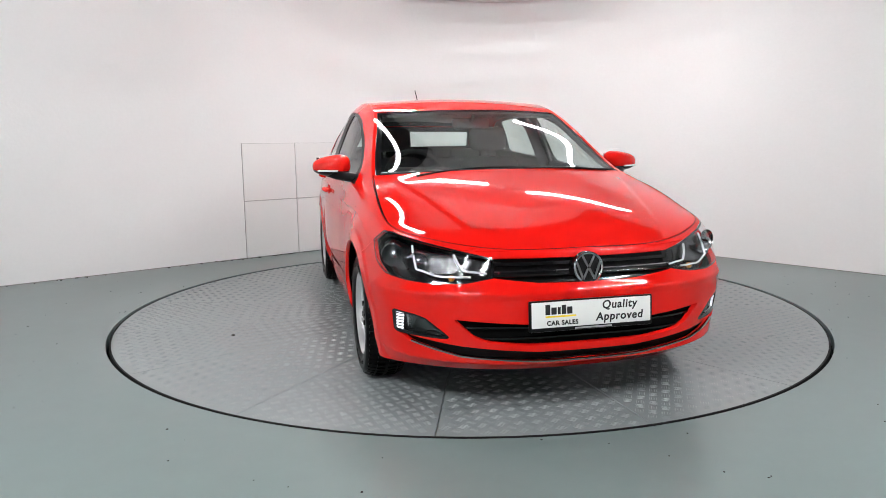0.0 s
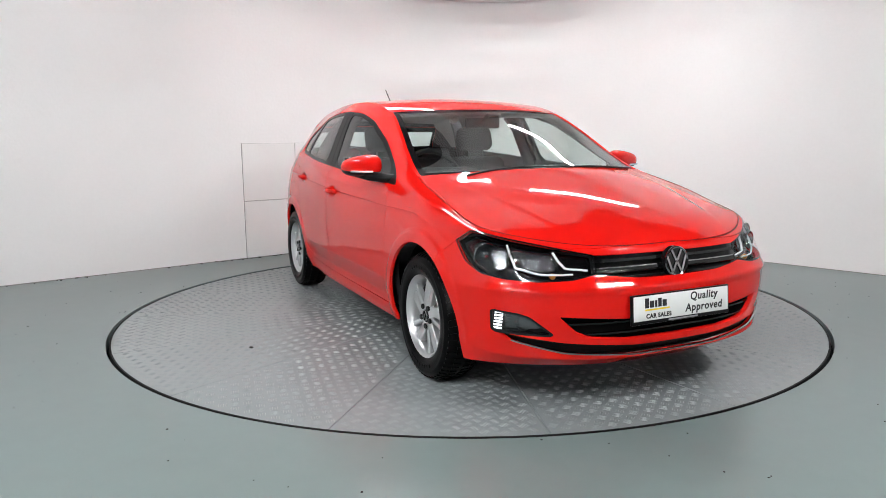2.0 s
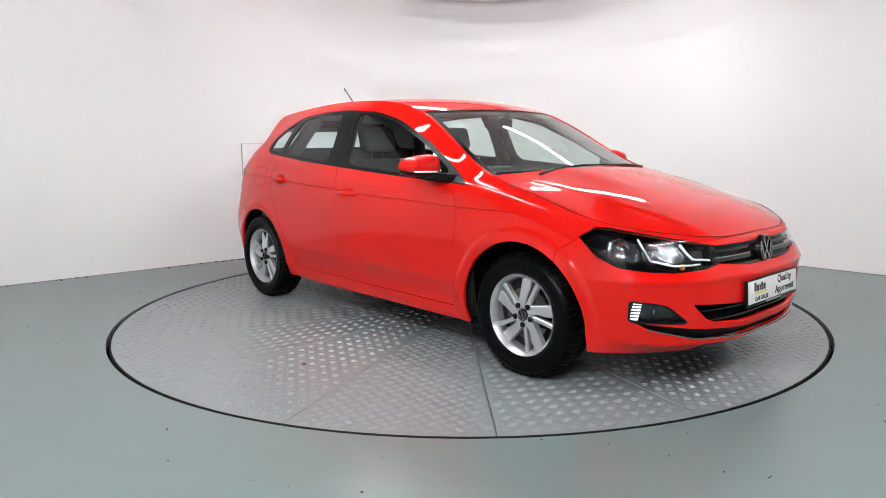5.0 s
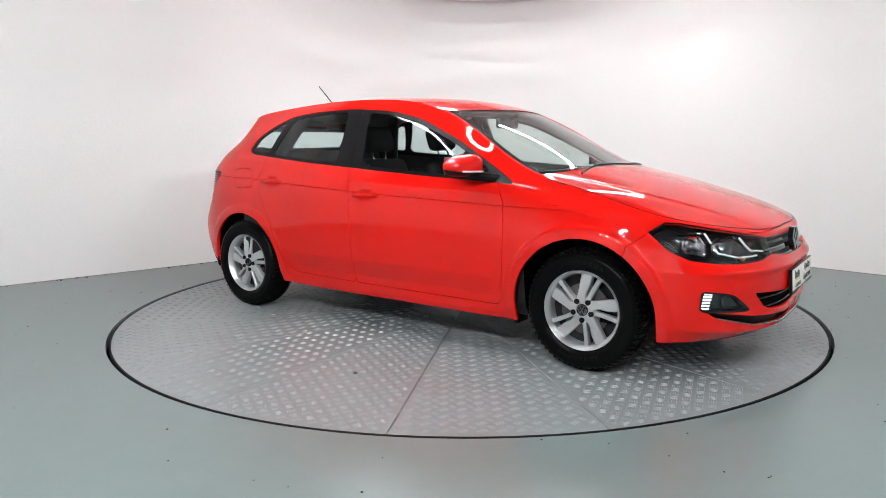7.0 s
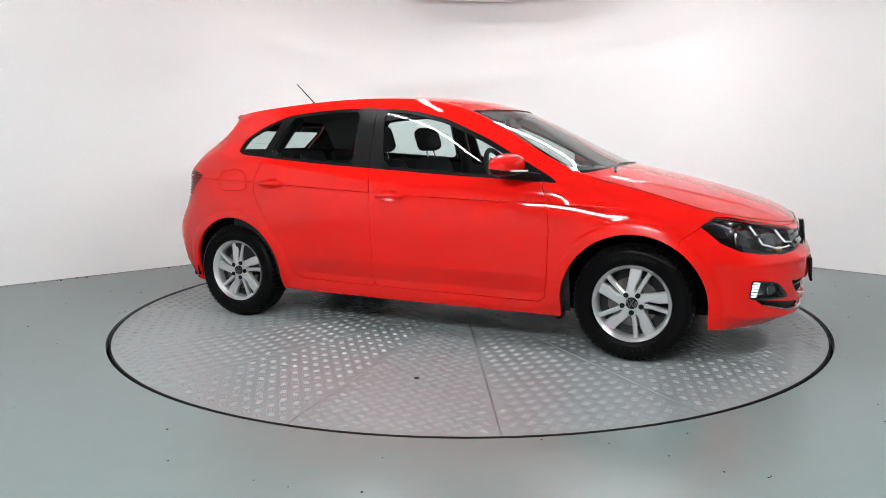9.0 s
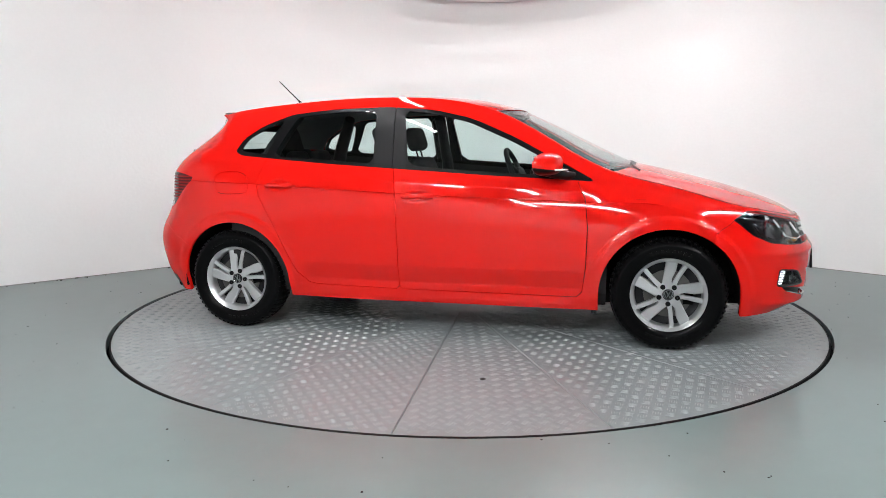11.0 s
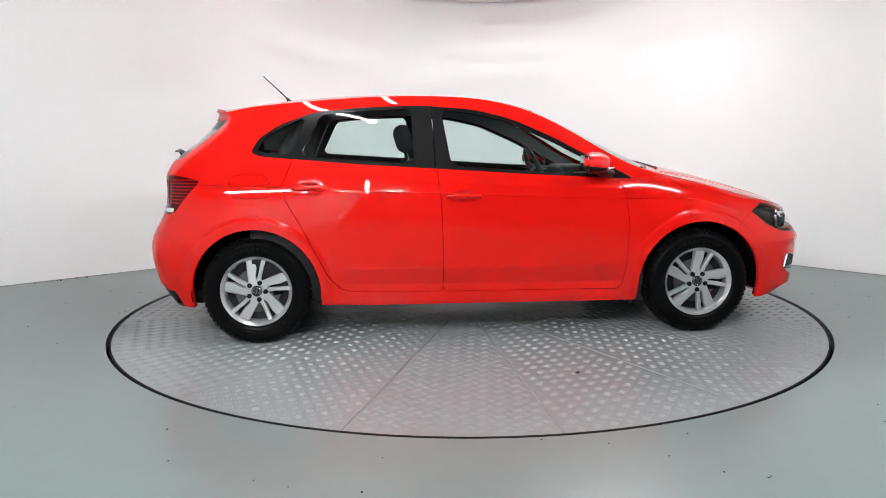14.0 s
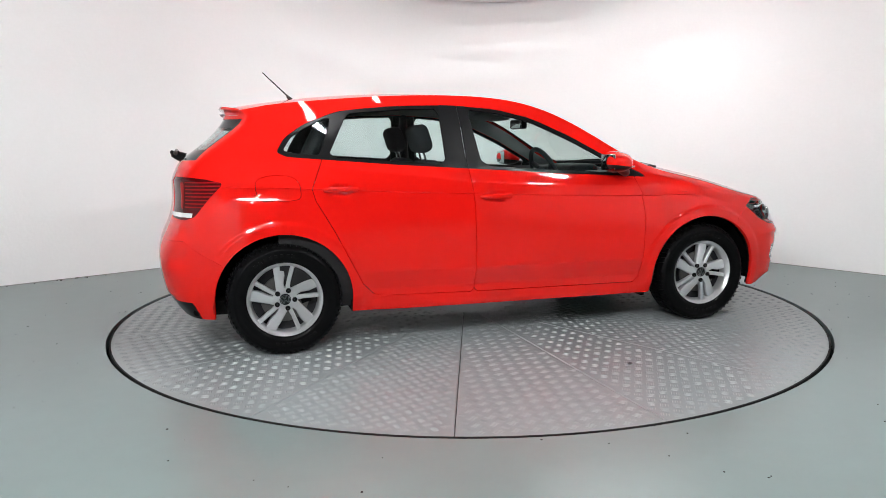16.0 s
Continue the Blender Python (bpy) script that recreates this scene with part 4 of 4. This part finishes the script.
def build_mirror(car, sign):
    base = Vector((.618, -.885, 1.0))
    bm = bmesh.new()
    bmesh.ops.create_uvsphere(bm, u_segments=40, v_segments=24, radius=1)
    for v in bm.verts:
        x, y, z = v.co
        e = 0.74
        x, y, z = (math.copysign(abs(q) ** e, q) for q in (x, y, z))
        x = x * (0.098 if x > 0 else 0.050)
        out = (y * -1 + 1) / 2
        v.co = (base.x + x - 0.035 * out + .01, base.y + y * .104, base.z + z * (.070 - .024 * out) + 0.004 - .010 * out)
    bmesh.ops.recalc_face_normals(bm, faces=bm.faces)
    low = bm.copy()
    geom = bm.verts[:] + bm.edges[:] + bm.faces[:]
    bmesh.ops.bisect_plane(bm, geom=geom, plane_co=(base.x, 0, base.z - .020), plane_no=(.12, 0, 1), clear_inner=True)
    geom = low.verts[:] + low.edges[:] + low.faces[:]
    bmesh.ops.bisect_plane(low, geom=geom, plane_co=(base.x, 0, base.z - .020), plane_no=(.12, 0, 1), clear_outer=True)
    for b in (bm, low):
        if sign < 0:
            bmesh.ops.scale(b, vec=(1, -1, 1), verts=b.verts)
            bmesh.ops.reverse_faces(b, faces=b.faces)
    cap = part("wing_mirror", bm, M_RED, car, "red mirror cap on black base", 60)
    part("mirror_base", low, M_TRIM, cap, "black mirror base", 60)
    bm = bmesh.new()
    tube(bm, [(.60, -.93 * sign, .958), (.68, -.86 * sign, .948), (.735, -.79 * sign, .936), (.765, -.745 * sign, .932)], [.012, .026, .026, .024], 12)
    part("mirror_arm", bm, M_TRIM, cap, "black mirror arm", 60)
    bm = bmesh.new()
    line = [(.705 - .000 * i, -(.86 + .026 * i) * sign, .972 + .0005 * i) for i in range(5)]
    line = [(x + (.030 - .0058 * i * i * .6), y, z) for i, (x, y, z) in enumerate(line)]
    tube(bm, line, .005, 8)
    part("side_repeater", bm, M_CLEARLENS, cap, "clear repeater strip")
    blob("mirror_glass", (.566, -.885 * sign, 1.0), (.006, .16, .09), M_CHROME, cap, "silvered mirror glass", .4)


def build_seat(car, x, y, wide=0.50, head=True):
    seat = blob("front_seat", (x + .22, y, .42), (.52, wide, .16), M_CLOTH, car, "charcoal cloth front seat", .35)
    lean = Matrix.Rotation(radians(-17), 4, "Y")
    blob("seat_back", (x - .09, y, .73), (.15, wide - .02, .60), M_CLOTH, seat, "", .42, lean, .12)
    blob("headrest", (x - .205, y, 1.145), (.10, .27, .17), M_CLOTH, seat, "", .42, lean)
    for d in (-.06, .06):
        bm = bmesh.new()
        tube(bm, [(x - .172, y + d, 1.0), (x - .197, y + d, 1.09)], .006, 8)
        part("headrest_post", bm, M_CHROME, seat, "chrome post", 40)
    return seat


def build_cabin(car, S, tops):
    shell = S.inside(lambda V, A: np.maximum(below_glass(V, A) + .02, np.maximum(V[:, 0] - 0.95, -1.30 - V[:, 0])))
    for q in two(shell.pushed(.050)):
        skin("door_lining", [q], M_DASH, car, "dark grey door lining")
    pill = S.outside(side(DLO, .004)).inside(lambda V, A: np.maximum(-below_glass(V, A), np.maximum(V[:, 0] - 0.95, -1.45 - V[:, 0])))
    for q in two(pill.pushed(.022)):
        skin("pillar_lining", [q], M_LINER, car, "pale grey pillar lining")
    skin("headliner", two(tops[2].pushed(.03)), M_LINER, car, "pale grey cloth headliner")
    tail = S.inside(lambda V, A: np.maximum(station(12.2) - A, V[:, 2] - 1.02))
    skin("tailgate_lining", two(tail.pushed(.05)), M_DASH, car, "dark tailgate lining")
    back = S.outside(wrap(REAR_SCREEN, .004)).inside(lambda V, A: np.maximum(1.0 - V[:, 2], V[:, 0] + 1.40))
    for q in two(back.pushed(.016)):
        skin("rear_pillar_lining", [q], M_DASH, car, "dark rear pillar lining")
    # B pillars inside
    for s in (1, -1):
        bm = bmesh.new()
        tube(bm, [(-.27, -.775 * s, .60), (-.28, -.745 * s, .98), (-.30, -.645 * s, 1.22), (-.31, -.57 * s, 1.305)], [.05, .045, .036, .030], 8)
        part("pillar_cover", bm, M_DASH, car, "dark pillar cover", 60)
        bm = bmesh.new()
        tube(bm, [(-1.14, -.63 * s, .96), (-1.09, -.585 * s, 1.09), (-1.02, -.52 * s, 1.22), (-.97, -.46 * s, 1.30)], [.055, .05, .045, .04], 8)
        part("pillar_cover", bm, M_DASH, car, "dark pillar cover", 60)
    bm = bmesh.new()
    box(bm, -1.75, 1.0, -.70, .70, .22, .30, .02)
    part("cabin_floor", bm, M_UNDER, car, "dark carpeted floor", 40)
    dash = blob("dashboard", (.80, 0, .80), (.56, 1.36, .28), M_DASH, car, "dark grey moulded dashboard", .30)
    blob("dashboard_top", (.93, 0, .905), (.36, 1.30, .07), M_DASH, dash, "", .45, Matrix.Rotation(radians(3), 4, "Y"))
    blob("instrument_hood", (.60, -.36, .935), (.20, .36, .09), M_DASH, dash, "", .4)
    blob("centre_screen", (.545, 0, .88), (.03, .26, .14), M_GLOSSB, dash, "gloss black screen", .3)
    blob("centre_console", (.15, 0, .42), (.9, .20, .26), M_DASH, dash, "", .3)
    # steering wheel
    bm = bmesh.new()
    pts = [(0, .183 * math.cos(2 * math.pi * i / 40), .183 * math.sin(2 * math.pi * i / 40)) for i in range(41)]
    tube(bm, pts, .0155, 10)
    for a in (90, 210, 330):
        tube(bm, [(.02, 0, 0), (.0, .17 * math.cos(radians(a + 180)), .17 * math.sin(radians(a + 180)))], .016, 8)
    bmesh.ops.transform(bm, matrix=pose(.415, -.36, .905, 0, -24, 0), verts=bm.verts)
    wheel = part("steering_wheel", bm, M_DASH, car, "black steering wheel", 60)
    blob("airbag_cover", (.425, -.36, .905), (.07, .15, .13), M_DASH, wheel, "", .4, Matrix.Rotation(radians(-24), 4, "Y"))
    for y in (-.36, .36):
        build_seat(car, -.22, y)
    bench = blob("rear_bench", (-.82, 0, .43), (.50, 1.28, .18), M_CLOTH, car, "charcoal cloth rear bench", .35)
    lean = Matrix.Rotation(radians(-20), 4, "Y")
    for y in (-.36, .30):
        blob("seat_back", (-1.10, y, .72), (.15, .60 if y < 0 else .66, .58), M_CLOTH, bench, "", .4, lean, .05)
    for y in (-.40, 0, .40):
        blob("headrest", (-1.195, y, 1.015), (.09, .25, .12), M_CLOTH, bench, "", .45, lean)
    mir = blob("rear_view_mirror", (.365, 0, 1.238), (.035, .235, .065), M_DASH, car, "dark interior mirror below the roof", .4)
    bm = bmesh.new()
    tube(bm, [(.375, 0, 1.25), (.44, 0, 1.285)], .012, 8)
    part("mirror_stem", bm, M_DASH, mir)
    blob("mirror_glass", (.346, 0, 1.238), (.004, .21, .05), M_CHROME, mir, "silvered glass", .4)
    for y in (-.33, .33):
        blob("sun_visor", (.27, y, 1.302), (.17, .38, .018), M_LINER, car, "pale grey sun visor", .4, Matrix.Rotation(radians(16), 4, "Y"))


def build_car():
    car = new("car")
    tagged(car, "bright red five door hatchback car parked on the turntable", "car")
    S = side_surface()
    hood, screen, roof = top_surfaces()
    full = S
    body = S.outside(arch(1.276, .368)).outside(arch(-1.276, .362))
    cut = body
    for outline in (HEADLAMP, GRILLE, LOW_GRILLE, LIP, FOG, TAIL, REAR_SCREEN):
        cut = cut.outside(wrap(outline))
    dlo = cut.inside(side(DLO, -.001))
    cut = cut.outside(side(DLO))
    gap = .0021
    bf, br = wrap(BUMPER_F), wrap(BUMPER_R)
    front, cut = cut.inside(lambda V, A: bf(V, A) + .0016), cut.outside(lambda V, A: bf(V, A) - .0016)
    rear, cut = cut.inside(lambda V, A: br(V, A) + .0010), cut.outside(lambda V, A: br(V, A) - .0010)
    doors = []
    for pts in (FDOOR, RDOOR):
        f = both(side(pts), below_glass)
        doors.append(cut.inside(lambda V, A: f(V, A) + gap))
        cut = cut.outside(lambda V, A: f(V, A) - gap)
    fl = side(FLAP)
    flap, right = cut.inside(lambda V, A: fl(V, A) + .0018), cut.outside(lambda V, A: fl(V, A) - .0018)
    skin("body_shell", [right, cut.mirrored()], M_RED, car, "glossy red body shell", .018)
    skin("fuel_flap", [flap], M_RED, car, "", .012)
    fb = skin("front_bumper", two(front), M_RED, car, "red front bumper", .022)
    skin("rear_bumper", two(rear), M_RED, car, "red rear bumper", .022)
    for d, nm in zip(doors, ("front_door", "rear_door")):
        for q in two(d):
            skin(nm, [q], M_RED, car, "", .016)
    # dark behind the joints
    skin("inner_shell", two(body.inside(lambda V, A: np.maximum(below_glass(V, A) + .01, station(4.2) - A)).outside(arch(1.276, .36)).outside(arch(-1.276, .355)).pushed(.020)), M_UNDER, car, "black inner shell")
    nose = body.inside(ahead(4.3)).inside(lambda V, A: V[:, 2] - 5)
    nose = nose.outside(wrap(HEADLAMP, .004)).outside(wrap(FOG, .004))
    skin("nose_shell", two(nose.pushed(.034)), M_UNDER, car, "black nose shell")
    # side windows
    pb = [(-.378, 1.36), (-.368, .95), (-.170, .95), (-.222, 1.36)]
    pc = [(-.965, 1.36), (-1.075, 1.03), (-1.01, 1.03), (-.90, 1.30), (-.90, 1.36)]
    rest = dlo
    panes = []
    for nm, pts in (("front_side_window", F_GLASS), ("rear_side_window", R_GLASS), ("quarter_window", Q_GLASS)):
        panes.append((nm, rest.inside(side(pts, -.001))))
        rest = rest.outside(side(pts))
    pil, rest = rest.inside(side(pb)), rest.outside(side(pb))
    joint = lambda V: V[:, 0] + .263 - (V[:, 2] - 1.15) * -.045
    fore, aft = pil.outside(lambda V, A: joint(V) - .0025), pil.inside(lambda V, A: joint(V) + .0025)
    for s in (0, 1):
        tr = skin("window_surround", [two(rest.pushed(.003))[s]], M_TRIM, car, "satin black window surround", .012)
        skin("pillar_film", [two(fore.pushed(.001))[s], two(aft.pushed(.001))[s]], M_PILLAR, tr, "dull black centre pillar film", .01)
        for nm, q in panes:
            skin(nm, [two(q.pushed(.006))[s]], M_GLASS, car, "tinted side glass").visible_shadow = True
    # bonnet, windscreen, roof
    skin("bonnet", two(hood), M_RED, car, "glossy red bonnet with raised creases", .016)
    # thin black tube along the bonnet edge, drawn for the shade in the gap
    gap_path = np.vstack([crown_rail(9, np.linspace(0, station(HOOD_CORNER), 40)), edge_between(HOOD_CORNER, SCREEN_BASE - .15, 60)[1:]])
    for s in (1, -1):
        bm = bmesh.new()
        tube(bm, [(x, y * s, z + .0008) for x, y, z in gap_path], .0013, 6)
        part("bonnet_gap_line", bm, M_FLATBLACK, car, "black line for the shade in the bonnet gap", 60)
    skin("bonnet_frame", two(hood.pushed(.03)), M_UNDER, car, "black bonnet frame")
    lim = lambda d: (lambda V, A: A - d)
    pill, mid = screen.inside(lim(.018)), screen.outside(lim(.018))
    frit, pane = mid.inside(lim(.050)), mid.outside(lim(.050))
    for q in two(pill):
        skin("screen_pillar", [q], M_RED, car, "red screen pillar", .01)
    ws = skin("windscreen", two(pane.pushed(.004)), M_SCREEN, car, "clear windscreen")
    skin("screen_border", two(frit.pushed(.004)), M_GLOSSB, ws, "black screen border")
    skin("roof", two(roof), M_RED, car, "glossy red roof")
    rear_glass = full.inside(wrap(REAR_SCREEN, -.001)).pushed(.004)
    rw = skin("rear_window", two(rear_glass.inside(wrap(REAR_SCREEN, -.05))), M_GLASS, car, "dark rear window")
    skin("screen_border", two(rear_glass.outside(wrap(REAR_SCREEN, -.05))), M_GLOSSB, rw, "black screen border")
    # nose openings
    gr = full.inside(wrap(GRILLE))
    grille = skin("radiator_grille", two(gr.pushed(.030)), M_TRIM, car, "black radiator grille with slim chrome line")
    for z0, z1, mt, nm in ((.597, .612, M_GLOSSB, "slat"), (.612, .6165, M_CHROME, "chrome_strip"), (.636, .648, M_GLOSSB, "slat"), (.572, .580, M_GLOSSB, "slat")):
        skin(nm, two(strip(gr, z0, z1).pushed(.005)), mt, grille, "", .02)
    lg = full.inside(wrap(LOW_GRILLE))
    low = skin("lower_grille", two(lg.pushed(.035)), M_TRIM, car, "black lower air intake")
    for z0 in (.338, .384):
        skin("slat", two(strip(lg, z0, z0 + .008).pushed(.018)), M_GLOSSB, low, "", .015)
    lp = full.inside(wrap(LIP))
    lip = skin("lip_intake", two(lp.pushed(.030)), M_TRIM, car, "black lip intake with chrome edge")
    low_edge = lambda h: wrap([(-.5, .236 + h), (.6, .243 + h), (1.6, .270 + h), (2.55, .322 + h), (2.75, .352 + h), (2.75, .6), (-.5, .6)])
    skin("chrome_strip", two(full.inside(wrap(LIP)).outside(low_edge(.006)).inside(ahead(2.5)).pushed(-.001)), M_CHROME, lip, "chrome edge strip", .01)
    for s in (1, -1):
        build_front(car, full, s)
        build_mirror(car, s)
        tl = full.inside(wrap(TAIL, -.001))
        lamp = skin("tail_light", [two(tl.pushed(.002))[(1 - s) // 2]], M_REDLENS, car, "dark red tail light with fine ribs", .01)
        for z in (.800, .818, .836, .854, .872, .890, .908, .926):
            q = strip(tl, z, z + .006).inside(lambda V, A: A - station(12.98)).pushed(-.002)
            skin("rib", [two(q)[(1 - s) // 2]], M_REDLENS2, lamp, "", .004)
        q = tl.inside(wrap([(13.02, .93), (13.16, .93), (13.14, .80), (13.04, .79)])).pushed(-.003)
        skin("rear_bulb", [two(q)[(1 - s) // 2]], M_REDLENS2, lamp, "red lamp bar")
        q = strip(tl, .750, .772).inside(lambda V, A: station(12.6) - A).pushed(-.002)
        skin("clear_bar", [two(q)[(1 - s) // 2]], M_CLEARLENS, lamp, "clear lens bar")
    # handles
    for s in (1, -1):
        for x, y, z in ((-.10, -.850, .822), (-.962, -.806, .878)):
            bm = bmesh.new()
            tube(bm, [(x + .088, y * s * .992, z + .001), (x + .070, (y - .020) * s, z + .001), (x, (y - .030) * s, z + .003), (x - .070, (y - .014) * s, z + .001), (x - .088, y * s * .985, z)], [.012, .014, .0135, .014, .012], 12)
            part("door_handle", bm, M_RED, car, "red door handle", 60)
    # badge and plate
    bm = bmesh.new()
    bmesh.ops.create_cone(bm, cap_ends=True, segments=48, radius1=.066, radius2=.060, depth=.020)
    bmesh.ops.transform(bm, matrix=pose(2.058, 0, .619, 0, 84, 0), verts=bm.verts)
    badge = part("front_badge", bm, M_GLOSSB, car, "gloss black badge disc with chrome ring", 40)
    emblem(badge, pose(2.0685, 0, .620, 0, 84, 0) @ pose(0, 0, 0, 0, 0, 90), .064)
    bm = bmesh.new()
    box(bm, -.266, .266, -.062, .062, -.010, .004, .004)
    plate = part("number_plate", bm, M_TRIM, car, "white showroom plate in a black frame", 40)
    PL = pose(2.108, 0, .441, 0, 86, 0) @ pose(0, 0, 0, 0, 0, 90)
    plate.matrix_basis = PL
    bm = bmesh.new()
    box(bm, -.257, .257, -.046, .056, .002, .0062, .0015)
    part("plate_face", bm, M_WHITE, plate, "white plate face", 40)
    flat_text("lettering", "Quality", .046, M_INK, plate, pose(.118, .031, .0068), .12)
    flat_text("lettering", "Approved", .046, M_INK, plate, pose(.118, -.016, .0068), .12)
    flat_text("lettering", "CAR SALES", .025, M_INK, plate, pose(-.128, -.029, .0068))
    bm = bmesh.new()
    for x0, x1, y0, y1 in ((-.200, -.180, .006, .046), (-.175, -.153, .006, .034), (-.148, -.136, .006, .034), (-.131, -.113, .006, .042), (-.108, -.086, .006, .034)):
        box(bm, x0, x1, y0, y1, .0062, .0068)
    part("logo_bar", bm, M_INK, plate, "dark logo bar")
    bm = bmesh.new()
    box(bm, -.200, -.070, -.006, .001, .0062, .0068)
    part("underline", bm, M_YELLOW, plate, "yellow underline")
    bm = bmesh.new()
    box(bm, -.075, .085, -.0575, -.0505, .0038, .0045)
    part("lettering_bar", bm, M_GREYINK, plate, "pale lettering bar")
    # wipers, aerial, underside
    for pts in ([(1.12, -.50, .955), (1.085, -.30, .980), (1.10, .05, .988), (1.105, .16, .984)], [(1.12, .05, .976), (1.095, .25, .984), (1.06, .48, .972), (1.025, .60, .964)]):
        bm = bmesh.new()
        tube(bm, curve(pts, 14), .0065, 8)
        part("wiper", bm, M_TRIM, car, "black wiper blade", 60)
    bm = bmesh.new()
    tube(bm, [(1.11, 0, .972), (1.085, -.30, .966), (1.02, -.56, .958), (.965, -.66, .955)], .016, 8)
    tube(bm, [(1.11, 0, .972), (1.085, .30, .966), (1.02, .56, .958), (.965, .66, .955)], .016, 8)
    part("scuttle", bm, M_TRIM, car, "black plastic scuttle strip", 60)
    bm = bmesh.new()
    tube(bm, [(-1.150, 0, 1.390), (-1.168, 0, 1.412), (-1.176, 0, 1.422), (-1.315, 0, 1.556)], [.016, .009, .0045, .0032], 10)
    part("aerial", bm, M_TRIM, car, "thin black roof aerial", 60)
    bm = bmesh.new()
    box(bm, -1.72, 1.80, -.58, .58, .215, .26, .02)
    for x in (-.88, .86):
        box(bm, x - .04, x + .04, -.75, .75, .20, .3, .01)
    box(bm, -.85, .85, -.77, .77, .205, .26, .01)
    part("underbody", bm, M_UNDER, car, "black underbody", 40)
    for x in (.885,):
        for s in (1, -1):
            bm = bmesh.new()
            box(bm, x - .012, x + .012, -.775 * s, -.66 * s, .172, .23, .006)
            bmesh.ops.recalc_face_normals(bm, faces=bm.faces)
            part("air_deflector", bm, M_TRIM, car, "black air deflector", 40)
    for xc, r in ((1.276, .374), (-1.276, .368)):
        for s in (1, -1):
            bm = bmesh.new()
            rows = []
            for y, rr in ((-.765, r), (-.50, r), (-.48, .05)):
                rows.append([bm.verts.new((xc + rr * math.cos(a), y * s, max(.293 + rr * math.sin(a), .17))) for a in [radians(-8 + 196 * i / 48) for i in range(49)]])
            for a, b in zip(rows, rows[1:]):
                for i in range(48):
                    bm.faces.new((a[i], a[i + 1], b[i + 1], b[i]))
            part("arch_liner", bm, M_UNDER, car, "black arch liner", 40)
    # rear wiper pivot and lower rear insert
    bm = bmesh.new()
    tube(bm, [(-1.79, 0, 1.045), (-1.83, 0, 1.058), (-1.855, 0, 1.066), (-1.862, -.03, 1.082)], [.030, .028, .020, .012], 10)
    tube(bm, [(-1.845, -.01, 1.072), (-1.825, -.16, 1.092), (-1.80, -.34, 1.085)], [.013, .009, .006], 8)
    part("rear_wiper", bm, M_TRIM, car, "black rear wiper", 60)
    ins = full.inside(lambda V, A: np.maximum(station(12.7) - A, V[:, 2] - .30))
    skin("rear_insert", two(ins.pushed(-.003)), M_TRIM, car, "black lower bumper insert", .01)
    build_cabin(car, full, (hood, screen, roof))
    w = build_wheel()
    w.parent = car
    w.matrix_basis = pose(1.276, -.735, .302)
    for x, s, a in ((-1.276, 1, -14), (1.276, -1, 20), (-1.276, -1, 35)):
        copy_thing(w, pose(x, -(.735 if x > 0 else .715) * s, .302, 0, 0, 0 if s > 0 else 180) @ pose(0, 0, 0, 0, a, 0))
    return car


M_FACET = material("ridged_reflector", (0.14, 0.143, 0.147), 0.14, metal=1.0, vary=0.25, scale=30, fine=70, bump=0.003)
M_GUIDE = material("white_light_guide", (0.80, 0.81, 0.83), 0.15, coat=1.0)
build_room()
DISC = build_turntable()
build_lamps()
car = build_car()


def motions():
    """The deck turns steadily and carries the car round with it."""
    yaw = [(t, -74.6 + 5.716 * t + 0.0017 * t * t) for t in range(0, 17)]
    walk(DISC, [(t, pose(DISC_X, DISC_Y, 0, 0, 0, a)) for t, a in yaw])
    walk(car, [(t, pose(0, 0, 0, 0, 0, a) @ pose(0.021, -0.053, 0)) for t, a in yaw])


motions()
